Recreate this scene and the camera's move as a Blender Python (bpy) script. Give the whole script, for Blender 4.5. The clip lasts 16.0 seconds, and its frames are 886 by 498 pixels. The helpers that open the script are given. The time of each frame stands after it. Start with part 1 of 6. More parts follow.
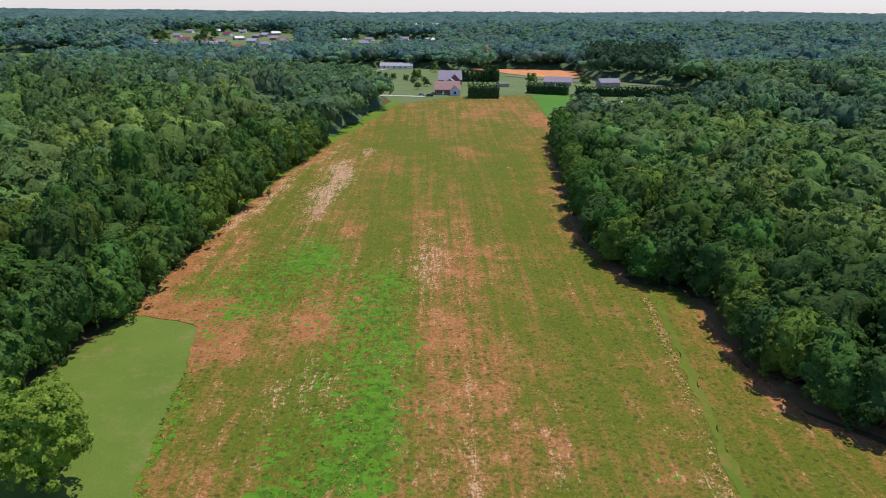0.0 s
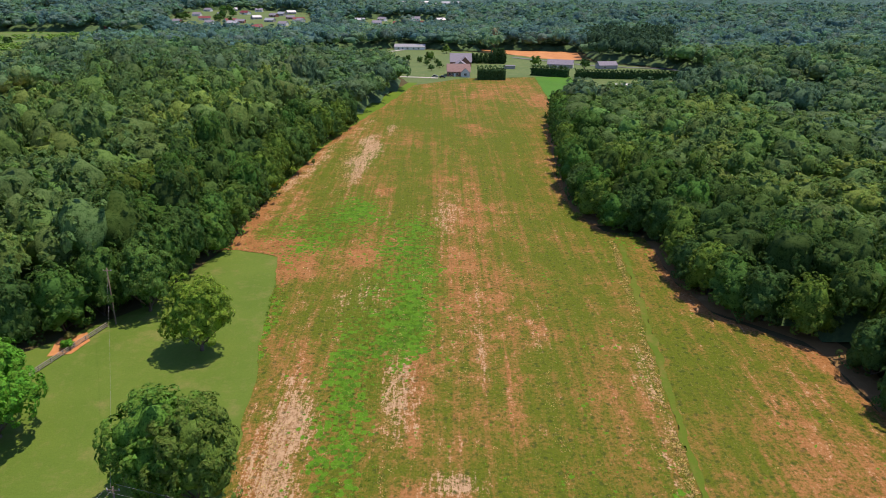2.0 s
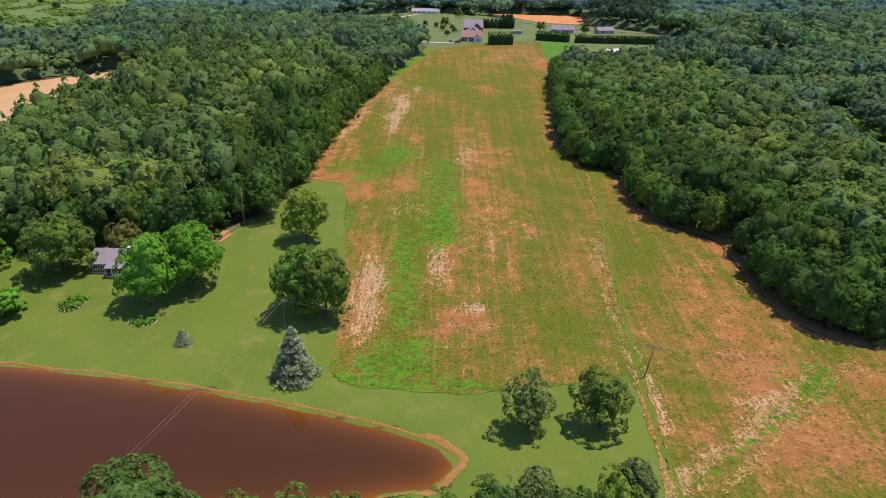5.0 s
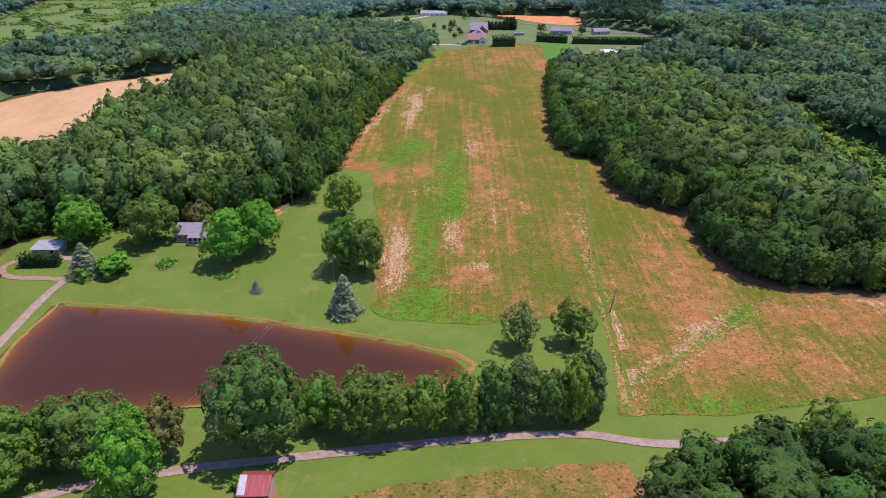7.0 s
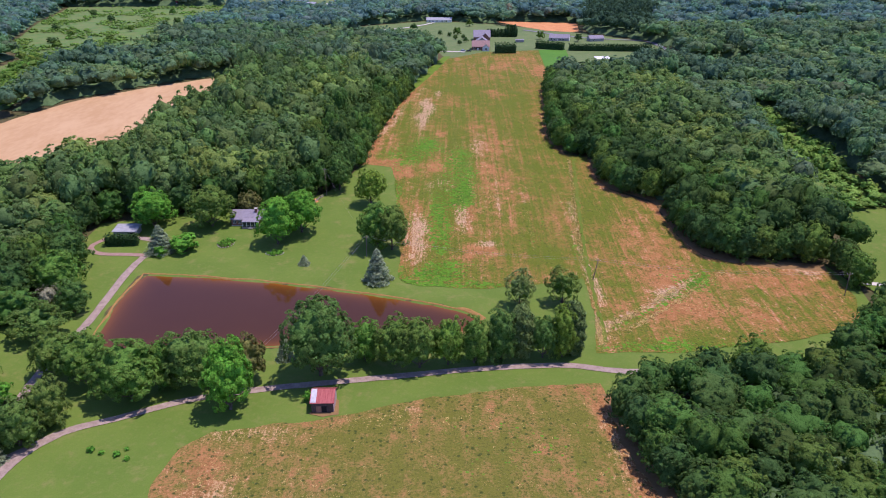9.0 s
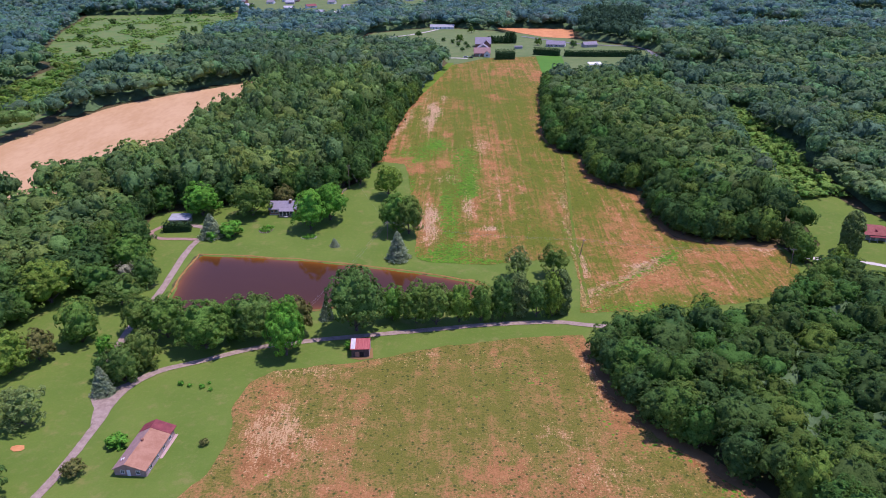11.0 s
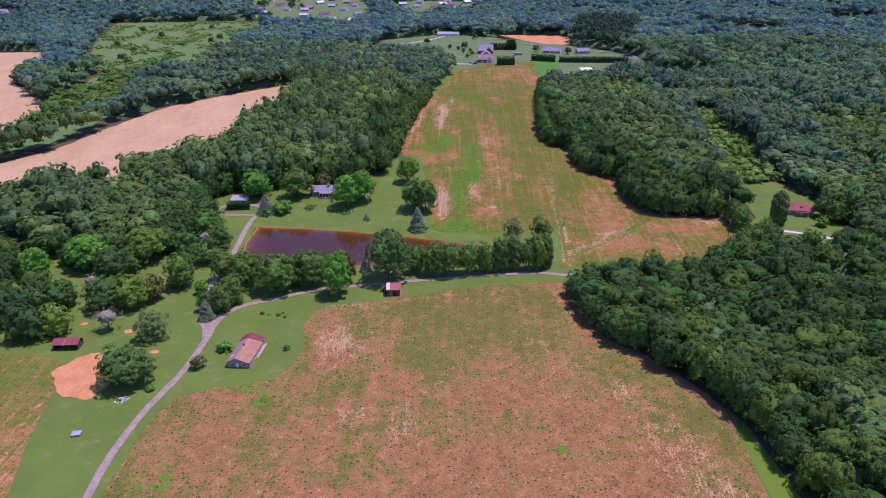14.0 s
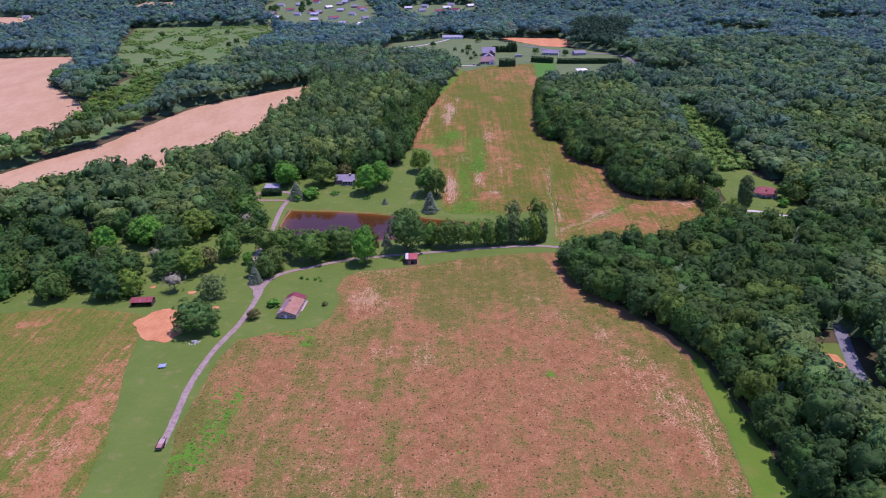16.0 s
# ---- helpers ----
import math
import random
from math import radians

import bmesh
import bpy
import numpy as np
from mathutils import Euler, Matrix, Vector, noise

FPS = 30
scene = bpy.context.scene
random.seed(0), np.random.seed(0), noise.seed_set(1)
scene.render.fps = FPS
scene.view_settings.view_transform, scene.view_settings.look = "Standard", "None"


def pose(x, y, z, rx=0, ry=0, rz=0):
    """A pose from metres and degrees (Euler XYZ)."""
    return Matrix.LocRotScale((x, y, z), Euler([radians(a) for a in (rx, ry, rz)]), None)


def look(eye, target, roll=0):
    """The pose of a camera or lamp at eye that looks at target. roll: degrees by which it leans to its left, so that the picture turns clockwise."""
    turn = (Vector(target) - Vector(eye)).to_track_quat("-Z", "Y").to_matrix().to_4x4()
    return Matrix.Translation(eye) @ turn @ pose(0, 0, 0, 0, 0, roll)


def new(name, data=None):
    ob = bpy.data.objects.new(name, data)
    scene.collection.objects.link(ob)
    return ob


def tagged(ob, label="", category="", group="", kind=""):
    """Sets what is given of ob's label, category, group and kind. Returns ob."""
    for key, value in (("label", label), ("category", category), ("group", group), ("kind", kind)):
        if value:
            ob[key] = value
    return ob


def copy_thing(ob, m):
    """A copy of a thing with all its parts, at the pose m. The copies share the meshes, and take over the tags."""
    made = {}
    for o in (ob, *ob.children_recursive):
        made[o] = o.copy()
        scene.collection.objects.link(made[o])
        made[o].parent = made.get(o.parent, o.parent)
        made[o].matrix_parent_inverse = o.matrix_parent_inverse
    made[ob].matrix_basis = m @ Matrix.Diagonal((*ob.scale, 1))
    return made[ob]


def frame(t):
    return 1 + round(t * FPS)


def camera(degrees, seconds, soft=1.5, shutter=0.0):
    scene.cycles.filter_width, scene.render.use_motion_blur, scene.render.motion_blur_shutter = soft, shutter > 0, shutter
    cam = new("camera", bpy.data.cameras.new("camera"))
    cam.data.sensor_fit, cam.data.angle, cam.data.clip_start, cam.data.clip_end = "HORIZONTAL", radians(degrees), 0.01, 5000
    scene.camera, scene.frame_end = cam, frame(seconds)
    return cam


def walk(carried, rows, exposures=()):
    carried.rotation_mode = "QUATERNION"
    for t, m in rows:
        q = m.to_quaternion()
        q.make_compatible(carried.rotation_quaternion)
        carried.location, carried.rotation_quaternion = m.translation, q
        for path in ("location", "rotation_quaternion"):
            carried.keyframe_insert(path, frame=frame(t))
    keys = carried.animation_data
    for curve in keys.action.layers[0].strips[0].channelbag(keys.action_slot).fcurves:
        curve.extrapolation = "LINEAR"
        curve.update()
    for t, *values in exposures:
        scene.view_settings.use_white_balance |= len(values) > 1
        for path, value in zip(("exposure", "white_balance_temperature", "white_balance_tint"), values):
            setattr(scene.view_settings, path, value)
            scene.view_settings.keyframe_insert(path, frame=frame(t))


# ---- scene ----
cam = camera(63.7, 16.0, soft=1.0)
PATH = [
    (0, (-0.135, 0.915, 62.765), (-0.106, 2.81, 62.129), 0.3),
    (0.5, (-0.877, -10.692, 65.056), (-0.854, -8.8, 64.41), 0.5),
    (1, (-1.744, -22.642, 67.538), (-1.724, -20.754, 66.877), 0.5),
    (1.5, (-2.407, -34.426, 69.668), (-2.393, -32.545, 68.99), 0.5),
    (2, (-2.971, -46.318, 71.795), (-2.962, -44.443, 71.098), 0.5),
    (2.5, (-3.397, -58.326, 74.035), (-3.394, -56.46, 73.317), 0.4),
    (3, (-3.793, -70.145, 76.003), (-3.797, -68.286, 75.265), 0.3),
    (3.5, (-4.965, -81.784, 78.708), (-4.971, -79.935, 77.947), 0.4),
    (4, (-5.911, -93.513, 81.094), (-5.921, -91.671, 80.315), 0.4),
    (6.5, (-8.602, -153.582, 97.072), (-8.63, -151.758, 96.253), -0.0),
    (7, (-8.744, -165.793, 99.807), (-8.779, -163.968, 98.99), -0.3),
    (7.5, (-9.888, -177.125, 102.982), (-9.922, -175.3, 102.163), -0.3),
    (8, (-11.097, -188.847, 106.351), (-11.13, -187.023, 105.532), -0.3),
    (8.5, (-11.825, -200.207, 109.462), (-11.861, -198.383, 108.643), -0.3),
    (9, (-12.62, -212.079, 112.682), (-12.658, -210.254, 111.864), -0.4),
    (11.5, (-15.801, -269.862, 127.83), (-15.843, -268.036, 127.015), -0.8),
    (12, (-16.054, -282.402, 130.896), (-16.098, -280.576, 130.081), -0.8),
    (12.5, (-16.384, -294.687, 133.453), (-16.43, -292.86, 132.641), -0.9),
    (13, (-16.836, -307.184, 136.447), (-16.884, -305.357, 135.634), -0.9),
    (13.5, (-17.287, -320.608, 139.665), (-17.337, -318.781, 138.851), -0.9),
    (14, (-17.714, -333.807, 142.639), (-17.765, -331.981, 141.825), -0.9),
    (14.5, (-18.551, -347.189, 145.051), (-18.604, -345.363, 144.238), -1.0),
    (15, (-18.847, -360.992, 147.703), (-18.903, -359.165, 146.891), -1.1),
    (15.5, (-19.741, -374.737, 150.361), (-19.798, -372.91, 149.549), -1.2),
    (16, (-20.075, -388.921, 153.09), (-20.135, -387.094, 152.278), -1.3),
]
walk(cam, [(t, look(eye, target, roll)) for t, eye, target, roll in PATH],
     [(0.0, -0.16, 6350, 18), (1.5, -0.1, 6800, 17), (4.0, -0.05, 7100, 18), (7.0, 0.08, 6250, 30), (10.0, 0.02, 5830, 36), (16.0, -0.18, 5470, 53)])

# ---- world, sun, exposure ----
SUN_DIR = Vector((0.30, 0.09, 0.94)).normalized()
world = bpy.data.worlds.new("sky")
scene.world = world
world.use_nodes = True
wn = world.node_tree
sky = wn.nodes.new("ShaderNodeTexSky")
sky.sky_type = "NISHITA"
sky.sun_disc = False
sky.sun_elevation = math.asin(SUN_DIR.z)
sky.sun_rotation = math.atan2(SUN_DIR.x, SUN_DIR.y)
sky.air_density, sky.dust_density, sky.ozone_density = 1.0, 0.2, 5.0
tint = wn.nodes.new("ShaderNodeMix")
tint.data_type, tint.blend_type = "RGBA", "MULTIPLY"
tint.inputs[0].default_value = 1.0
tint.inputs[7].default_value = (0.95, 0.96, 1.16, 1)
wn.links.new(sky.outputs[0], tint.inputs[6])
wn.links.new(tint.outputs[2], wn.nodes["Background"].inputs[0])
wn.nodes["Background"].inputs[1].default_value = 0.15
sun = new("sun", bpy.data.lights.new("sun", "SUN"))
sun.data.energy, sun.data.angle, sun.data.color = 4.4, radians(0.6), (1.0, 0.92, 0.77)
sun.matrix_world = look(SUN_DIR * 400, (0, 0, 0))
scene.view_settings.exposure = 0.0

# ---- plan: outlines in metres ----
POND = [(-127, 20), (-105, 17.8), (-80, 14), (-57, 8.6), (-36, 2.8), (-19, -3), (-9, -7.5), (-4.5, -12.5), (-9, -20), (-32, -26), (-60, -29), (-90, -33), (-113, -36), (-124, -29), (-127.5, -2)]
FIELD_N = [(-20, 408), (-33, 336), (-43, 287), (-50, 245), (-55, 200), (-58, 165), (-60, 130), (-49, 128.5), (-44.5, 125), (-43, 116), (-40, 90), (-36, 60), (-33, 28), (-33.5, 16), (-31, 11.5), (-25, 9.5),
           (-5, 8), (10, 9), (24, 13), (33, 15), (32, -11), (29, -33), (52, -33), (92, -25), (114, -15), (121, 0), (122, 20), (95, 25), (80, 33), (75, 50), (73, 80),
           (57, 95), (54, 110), (54, 140), (43, 146), (38, 165), (39, 200), (44, 256), (52, 310), (58, 345), (62, 450), (12, 441)]
FIELD_S = [(-79, -77), (-73, -70.5), (-51, -67), (-36, -62), (-19, -56), (3, -51), (27, -49), (28, -59), (27, -74), (33, -95), (45, -112), (57, -130), (66, -154),
           (66, -195), (63, -226), (62, -520), (-118, -520), (-112, -222), (-118, -198), (-118, -157), (-115, -137), (-101, -131), (-84, -127), (-78.5, -118), (-77.5, -105), (-80, -91)]
FIELD_W = [(-198, -107), (-172, -112), (-160, -117), (-157, -135), (-149, -168), (-139, -203), (-137, -224), (-135, -520), (-360, -520), (-360, -118), (-228, -113)]
LAWN = [(-42, 124), (-47, 130), (-60, 130), (-67, 98), (-84, 78), (-118, 72), (-160, 60), (-162, 5), (-180, -12), (-260, -15), (-360, -45), (-365, -525), (80, -525), (77, -230),
        (74, -178), (71, -150), (62, -133), (49, -115), (36, -97), (29, -75), (29, -57), (44, -50.5), (62, -45), (92, -38), (108, -23), (122, -12), (126, 8), (122, 25), (90, 29), (60, 28), (-28, 30), (-38, 90)]
VERGE = [(46, -113.5), (58, -131), (66.5, -155), (66, -196), (64, -226), (63, -300), (74, -300), (77, -228), (74, -178), (70, -150), (61, -133), (49, -116)]
STRIP = [(57, 340), (61, 452), (86, 450), (80, 380), (70, 322), (62, 325)]
WHEAT = [(-345, 85), (-325, 118), (-303, 147), (-288, 203), (-266, 264), (-230, 305), (-176, 352), (-160, 310), (-160, 200), (-190, 115), (-240, 65), (-330, 25), (-440, 0), (-470, 50)]
WHEAT_FAR = [(-660, 565), (-529, 568), (-500, 490), (-455, 440), (-469, 378), (-376, 271), (-358, 229), (-362, 133), (-430, 108), (-640, 110), (-720, 300)]
MEADOW = [(-532, 705), (-592, 896), (-354, 900), (-290, 705), (-300, 430), (-321, 339), (-439, 472)]
HEDGEROW = [(-392, 420), (-350, 430), (-318, 345), (-302, 240), (-310, 165), (-335, 128), (-350, 140), (-362, 225), (-380, 285)]
FAR_LAWN = [(-20, 409), (-34, 455), (-72, 480), (-102, 486), (-132, 530), (-118, 650), (-44, 705), (29, 662), (116, 575), (165, 505), (180, 450), (176, 352), (150, 340), (128, 334), (106, 321), (74, 319), (60, 345), (62, 451), (12, 442)]
PINES = [(118, 540), (172, 512), (190, 560), (245, 760), (150, 760), (132, 670)]
CLAY = [(34, 692), (128, 668), (118, 575), (84, 592), (58, 640)]
SUBURB = [(-350, 905), (-285, 800), (-235, 770), (-185, 800), (-165, 880), (-185, 1040), (-235, 1250), (-330, 1330), (-425, 1300), (-430, 1150), (-380, 960)]
SUBURB_E = [(-150, 1043), (-130, 930), (-81, 900), (5, 930), (10, 1110), (-109, 1130)]
TOWN = [(-210, 1500), (-89, 1500), (-25, 1270), (70, 1340), (100, 1830), (20, 2000), (-110, 1960), (-200, 1780)]
TAN_FAR = [(-960, 1070), (-790, 1010), (-775, 885), (-980, 870)]
TAN_HILL = [(-720, 1262), (-600, 1232), (-588, 1075), (-705, 1090)]
CLEARING_E = [(143, 110), (153, 170), (162, 232), (176, 230), (174, 165), (171, 120), (169, 76), (178, 50), (182, 20), (174, -10), (150, -9), (130, -2), (128, 14), (140, 24), (141, 44), (141, 80)]
DRIVE_LAWN = [(158, 322), (168, 392), (226, 390), (224, 352), (200, 326)]
CLEARING_NE = [(515, 735), (575, 700), (630, 760), (625, 822), (563, 868), (525, 830)]
CLEARING_M = [(330, 625), (405, 620), (430, 712), (336, 750), (297, 738)]
ROADSIDE_AREA = [(119, -142), (130, -142), (128, -165), (124, -182), (113, -182), (115, -165)]
YOUNG = [(242, 939), (284, 821), (250, 745), (223, 790)]
DIRT = [(-163, -124), (-161, -113), (-153, -108), (-143, -113), (-139, -128), (-143, -138), (-152, -137)]
GROVE_GAPS = ((-205, -46, 20), (-150, -75, 14), (-249, -36, 12), (-148, -38, 18), (-140, -60, 14), (-242, -8, 10), (-158, -48, 12), (-178, -60, 9))
WATER_Z = -1.55
KNOT_Y = (-700, -110, -45, -5, 25, 90, 160, 240, 480, 700, 850, 1050, 1250, 1700, 2500, 4200, 6000)
KNOT_Z = (1, 0.5, -0.8, -1.2, -0.6, 4.2, 6.5, 9, 13, 10, 8, 17, 22, 20, 22, 28, 30)


def inside(poly, x, y):
    x, y = np.asarray(x, float), np.asarray(y, float)
    got = np.zeros(x.shape, bool)
    for (ax, ay), (bx, by) in zip(poly, poly[1:] + poly[:1]):
        if ay != by:
            got ^= ((ay > y) != (by > y)) & (x < (bx - ax) * (y - ay) / (by - ay) + ax)
    return got


def edge_distance(poly, x, y, closed=True):
    x, y = np.asarray(x, float), np.asarray(y, float)
    best = np.full(x.shape, 1e9)
    for (ax, ay), (bx, by) in zip(poly, poly[1:] + (poly[:1] if closed else [])):
        ux, uy = bx - ax, by - ay
        k = np.clip(((x - ax) * ux + (y - ay) * uy) / (ux * ux + uy * uy), 0, 1)
        best = np.minimum(best, np.hypot(x - ax - k * ux, y - ay - k * uy))
    return best


def ground(x, y):
    """Height of the ground: a gentle rise to the north, low swells far off, and the pond's basin."""
    x, y = np.asarray(x, float), np.asarray(y, float)
    z = sum(np.interp(y + d, KNOT_Y, KNOT_Z) for d in (-16, -8, 0, 8, 16)) / 5
    far = np.clip((np.hypot(x, y - 200) - 700) / 2500, 0, 1)
    z = z + far * (7 * np.sin(x / 310 + 0.7) * np.cos(y / 420) + 5 * np.sin(x / 730 + y / 900) + 4 * np.clip(np.abs(x) / 3000, 0, 1.5))
    near = (np.abs(x + 68) < 90) & (np.abs(y + 8) < 60)
    if np.any(near):
        sign = np.where(inside(POND, x, y), 1, -1)
        depth = edge_distance(POND, x, y) * sign
        bank = np.clip((depth + 7) / 7, 0, 1)
        shore = WATER_Z + 0.28
        z = np.where(near, z + (shore - z) * bank * bank * (3 - 2 * bank) - 1.8 * np.clip(depth / 5, 0, 1), z)
    return z


def gz(x, y):
    return float(ground(x, y))


# ---- materials ----
def material(name, rough=0.9, metal=0.0, gloss=0.3):
    m = bpy.data.materials.new(name)
    m.use_nodes = True
    b = m.node_tree.nodes["Principled BSDF"]
    b.inputs["Roughness"].default_value, b.inputs["Metallic"].default_value = rough, metal
    b.inputs["Specular IOR Level"].default_value = gloss
    return m, m.node_tree, b


def add(nt, kind, **values):
    n = nt.nodes.new(kind)
    for key, v in values.items():
        if isinstance(v, bpy.types.NodeSocket):
            nt.links.new(v, n.inputs[key.replace("_", " ")])
        else:
            n.inputs[key.replace("_", " ")].default_value = v
    return n


def place(nt, sx=1.0, sy=1.0, sz=1.0, turned=True):
    """The place in the world, stretched."""
    g = nt.nodes.new("ShaderNodeNewGeometry")
    mp = nt.nodes.new("ShaderNodeMapping")
    mp.inputs["Scale"].default_value = (sx, sy, sz)
    if turned and sx != sy:
        mp.inputs["Rotation"].default_value = (0.35, 0.45, 0.6)
    nt.links.new(g.outputs["Position"], mp.inputs[0])
    return mp.outputs[0]


def grain(nt, vec, scale, detail=4.0, rough=0.6, distort=0.0):
    return add(nt, "ShaderNodeTexNoise", Vector=vec, Scale=scale, Detail=detail, Roughness=rough, Distortion=distort).outputs["Fac"]


def math_node(nt, op, a, b=0.0, clamp=False):
    n = nt.nodes.new("ShaderNodeMath")
    n.operation, n.use_clamp = op, clamp
    for i, v in enumerate((a, b)):
        if isinstance(v, bpy.types.NodeSocket):
            nt.links.new(v, n.inputs[i])
        else:
            n.inputs[i].default_value = v
    return n.outputs[0]


def span(nt, v, lo, hi):
    n = add(nt, "ShaderNodeMapRange", Value=v)
    n.interpolation_type = "SMOOTHSTEP"
    n.inputs["From Min"].default_value, n.inputs["From Max"].default_value = lo, hi
    return n.outputs[0]


def blend(nt, f, a, b, mode="MIX"):
    n = nt.nodes.new("ShaderNodeMix")
    n.data_type, n.blend_type = "RGBA", mode
    for i, v in ((0, f), (6, a), (7, b)):
        if isinstance(v, bpy.types.NodeSocket):
            nt.links.new(v, n.inputs[i])
        else:
            n.inputs[i].default_value = (*v, 1) if isinstance(v, tuple) else v
    return n.outputs[2]


def bump(nt, b, h, strength=0.4, dist=0.1):
    n = add(nt, "ShaderNodeBump", Height=h, Strength=strength, Distance=dist)
    nt.links.new(n.outputs[0], b.inputs["Normal"])


def attribute(nt, name, out="Color"):
    n = nt.nodes.new("ShaderNodeAttribute")
    n.attribute_name = name
    return n.outputs[out]


def plain(name, a, b, scale=2.0, rough=0.8, metal=0.0, relief=0.2, gloss=0.3, stretch=(1, 1, 1)):
    """Two close colours mottled at two scales, with a fine relief."""
    m, nt, bs = material(name, rough, metal, gloss)
    v = place(nt, *stretch)
    f = math_node(nt, "ADD", math_node(nt, "MULTIPLY", grain(nt, v, scale), 0.6), math_node(nt, "MULTIPLY", grain(nt, v, scale * 7), 0.4))
    nt.links.new(blend(nt, span(nt, f, 0.35, 0.65), a, b), bs.inputs["Base Color"])
    bump(nt, bs, f, relief, 0.05)
    return m


def cells(nt, vec, scale):
    """Scattered cells: the distance from their middles, and a value of each one's own."""
    n = add(nt, "ShaderNodeTexVoronoi", Vector=vec, Scale=scale)
    split = nt.nodes.new("ShaderNodeSeparateColor")
    nt.links.new(n.outputs["Color"], split.inputs[0])
    return n.outputs["Distance"], split.outputs[0]


def field_material(name, green, dry, earth, soil_bias, straw_bias, lush_bias, patchy=1.0, straw=((0.32, 0.195, 0.100), (0.55, 0.365, 0.210)), tufts=0.6, row_weight=1.5, soft=0.16, fleck=2.0, row_scale=0.62):
    """Weedy stubble: grass, dry straw, red soil and lush weeds, in drill rows along the field; 'cover' steers their shares."""
    m, nt, b = material(name, 0.95, 0, 0.1)
    v = place(nt)
    sep = nt.nodes.new("ShaderNodeSeparateColor")
    nt.links.new(attribute(nt, "cover"), sep.inputs[0])
    broad, mid, fine = grain(nt, v, 0.05, 4), grain(nt, v, 0.24, 5, 0.65, 0.5), grain(nt, v, 1.7, 5, 0.75)
    rows = grain(nt, place(nt, row_scale, 0.014, 0.3, False), 1.0, 3, 0.6)
    thin = grain(nt, place(nt, 2.1, 0.30, 1.0, False), 1.0, 4, 0.7, 0.5)
    clump, own = cells(nt, v, 0.8)
    dot, dot_own = cells(nt, v, 0.62)

    def shares(start, *weighted):
        f = start
        for w, n in weighted:
            f = math_node(nt, "ADD", f, math_node(nt, "MULTIPLY", math_node(nt, "SUBTRACT", n, 0.5), w))
        return f
    base = blend(nt, span(nt, shares(math_node(nt, "ADD", math_node(nt, "MULTIPLY", sep.outputs[0], 0.55), 0.5), (1.5, broad), (1.6, mid), (0.85 * fleck, fine), (row_weight, rows)), 0.22, 0.78), green, dry)
    base = blend(nt, math_node(nt, "MULTIPLY", span(nt, fine, 0.52, 0.36), 0.55), base, (0.050, 0.066, 0.016))
    soil = blend(nt, span(nt, shares(0.5, (1.4, mid), (2.2, fine)), 0.2, 0.8), *earth)
    pale = blend(nt, span(nt, shares(0.5, (2.0, fine), (1.4, thin)), 0.25, 0.75), *straw)
    lush = blend(nt, span(nt, shares(own, (1.6, fine)), 0.2, 0.8), (0.062, 0.165, 0.012), (0.100, 0.245, 0.016))
    f = shares(math_node(nt, "ADD", sep.outputs[0], soil_bias), (1.9 * patchy, broad), (1.9, mid), (fleck, fine), (row_weight, rows), (0.8, thin))
    c = blend(nt, span(nt, f, 0.5 - soft, 0.5 + soft), base, soil)
    f = shares(math_node(nt, "ADD", sep.outputs[1], straw_bias), (1.4, mid), (2.3, fine), (0.6 * row_weight, rows), (2.2, thin))
    c = blend(nt, span(nt, f, 0.32, 0.70), c, pale)
    f = shares(math_node(nt, "ADD", sep.outputs[2], lush_bias), (1.0 * patchy, broad), (1.5, mid), (1.3, fine), (0.45, own))
    f = math_node(nt, "SUBTRACT", f, math_node(nt, "MULTIPLY", math_node(nt, "SUBTRACT", clump, 0.36), 1.0))
    c = blend(nt, span(nt, f, 0.42, 0.58), c, lush)
    spot = math_node(nt, "MULTIPLY", span(nt, dot, 0.34, 0.16), math_node(nt, "GREATER_THAN", dot_own, 0.5))
    c = blend(nt, math_node(nt, "MULTIPLY", spot, tufts), c, (0.040, 0.066, 0.014))
    chaff = grain(nt, place(nt, 3.1, 2.2, 1.0, False), 1.0, 3, 0.75)
    c = blend(nt, math_node(nt, "MULTIPLY", span(nt, chaff, 0.58, 0.70), 0.2 * fleck), c, (0.50, 0.34, 0.16))
    nt.links.new(c, b.inputs["Base Color"])
    bump(nt, b, math_node(nt, "ADD", fine, math_node(nt, "MULTIPLY", rows, 0.6)), 0.9, 0.3)
    return m


def grass_material(name, a, b2, dry, streak=0.0):
    m, nt, b = material(name, 0.9, 0, 0.15)
    v = place(nt)
    c = blend(nt, span(nt, grain(nt, v, 0.05, 4), 0.3, 0.7), a, b2)
    c = blend(nt, span(nt, grain(nt, v, 0.16, 5, 0.65), 0.52, 0.75), c, dry)
    c = blend(nt, math_node(nt, "MULTIPLY", span(nt, grain(nt, v, 0.6, 4, 0.7), 0.5, 0.7), 0.35), c, dry)
    c = blend(nt, math_node(nt, "MULTIPLY", grain(nt, v, 3.0, 5, 0.7), 0.5), c, (0.02, 0.05, 0.01))
    if streak:
        c = blend(nt, math_node(nt, "MULTIPLY", span(nt, grain(nt, place(nt, 0.4, 0.05, 1), 1.0, 2), 0.45, 0.6), streak), c, dry)
    nt.links.new(c, b.inputs["Base Color"])
    bump(nt, b, grain(nt, v, 4.0, 4), 0.5, 0.1)
    return m


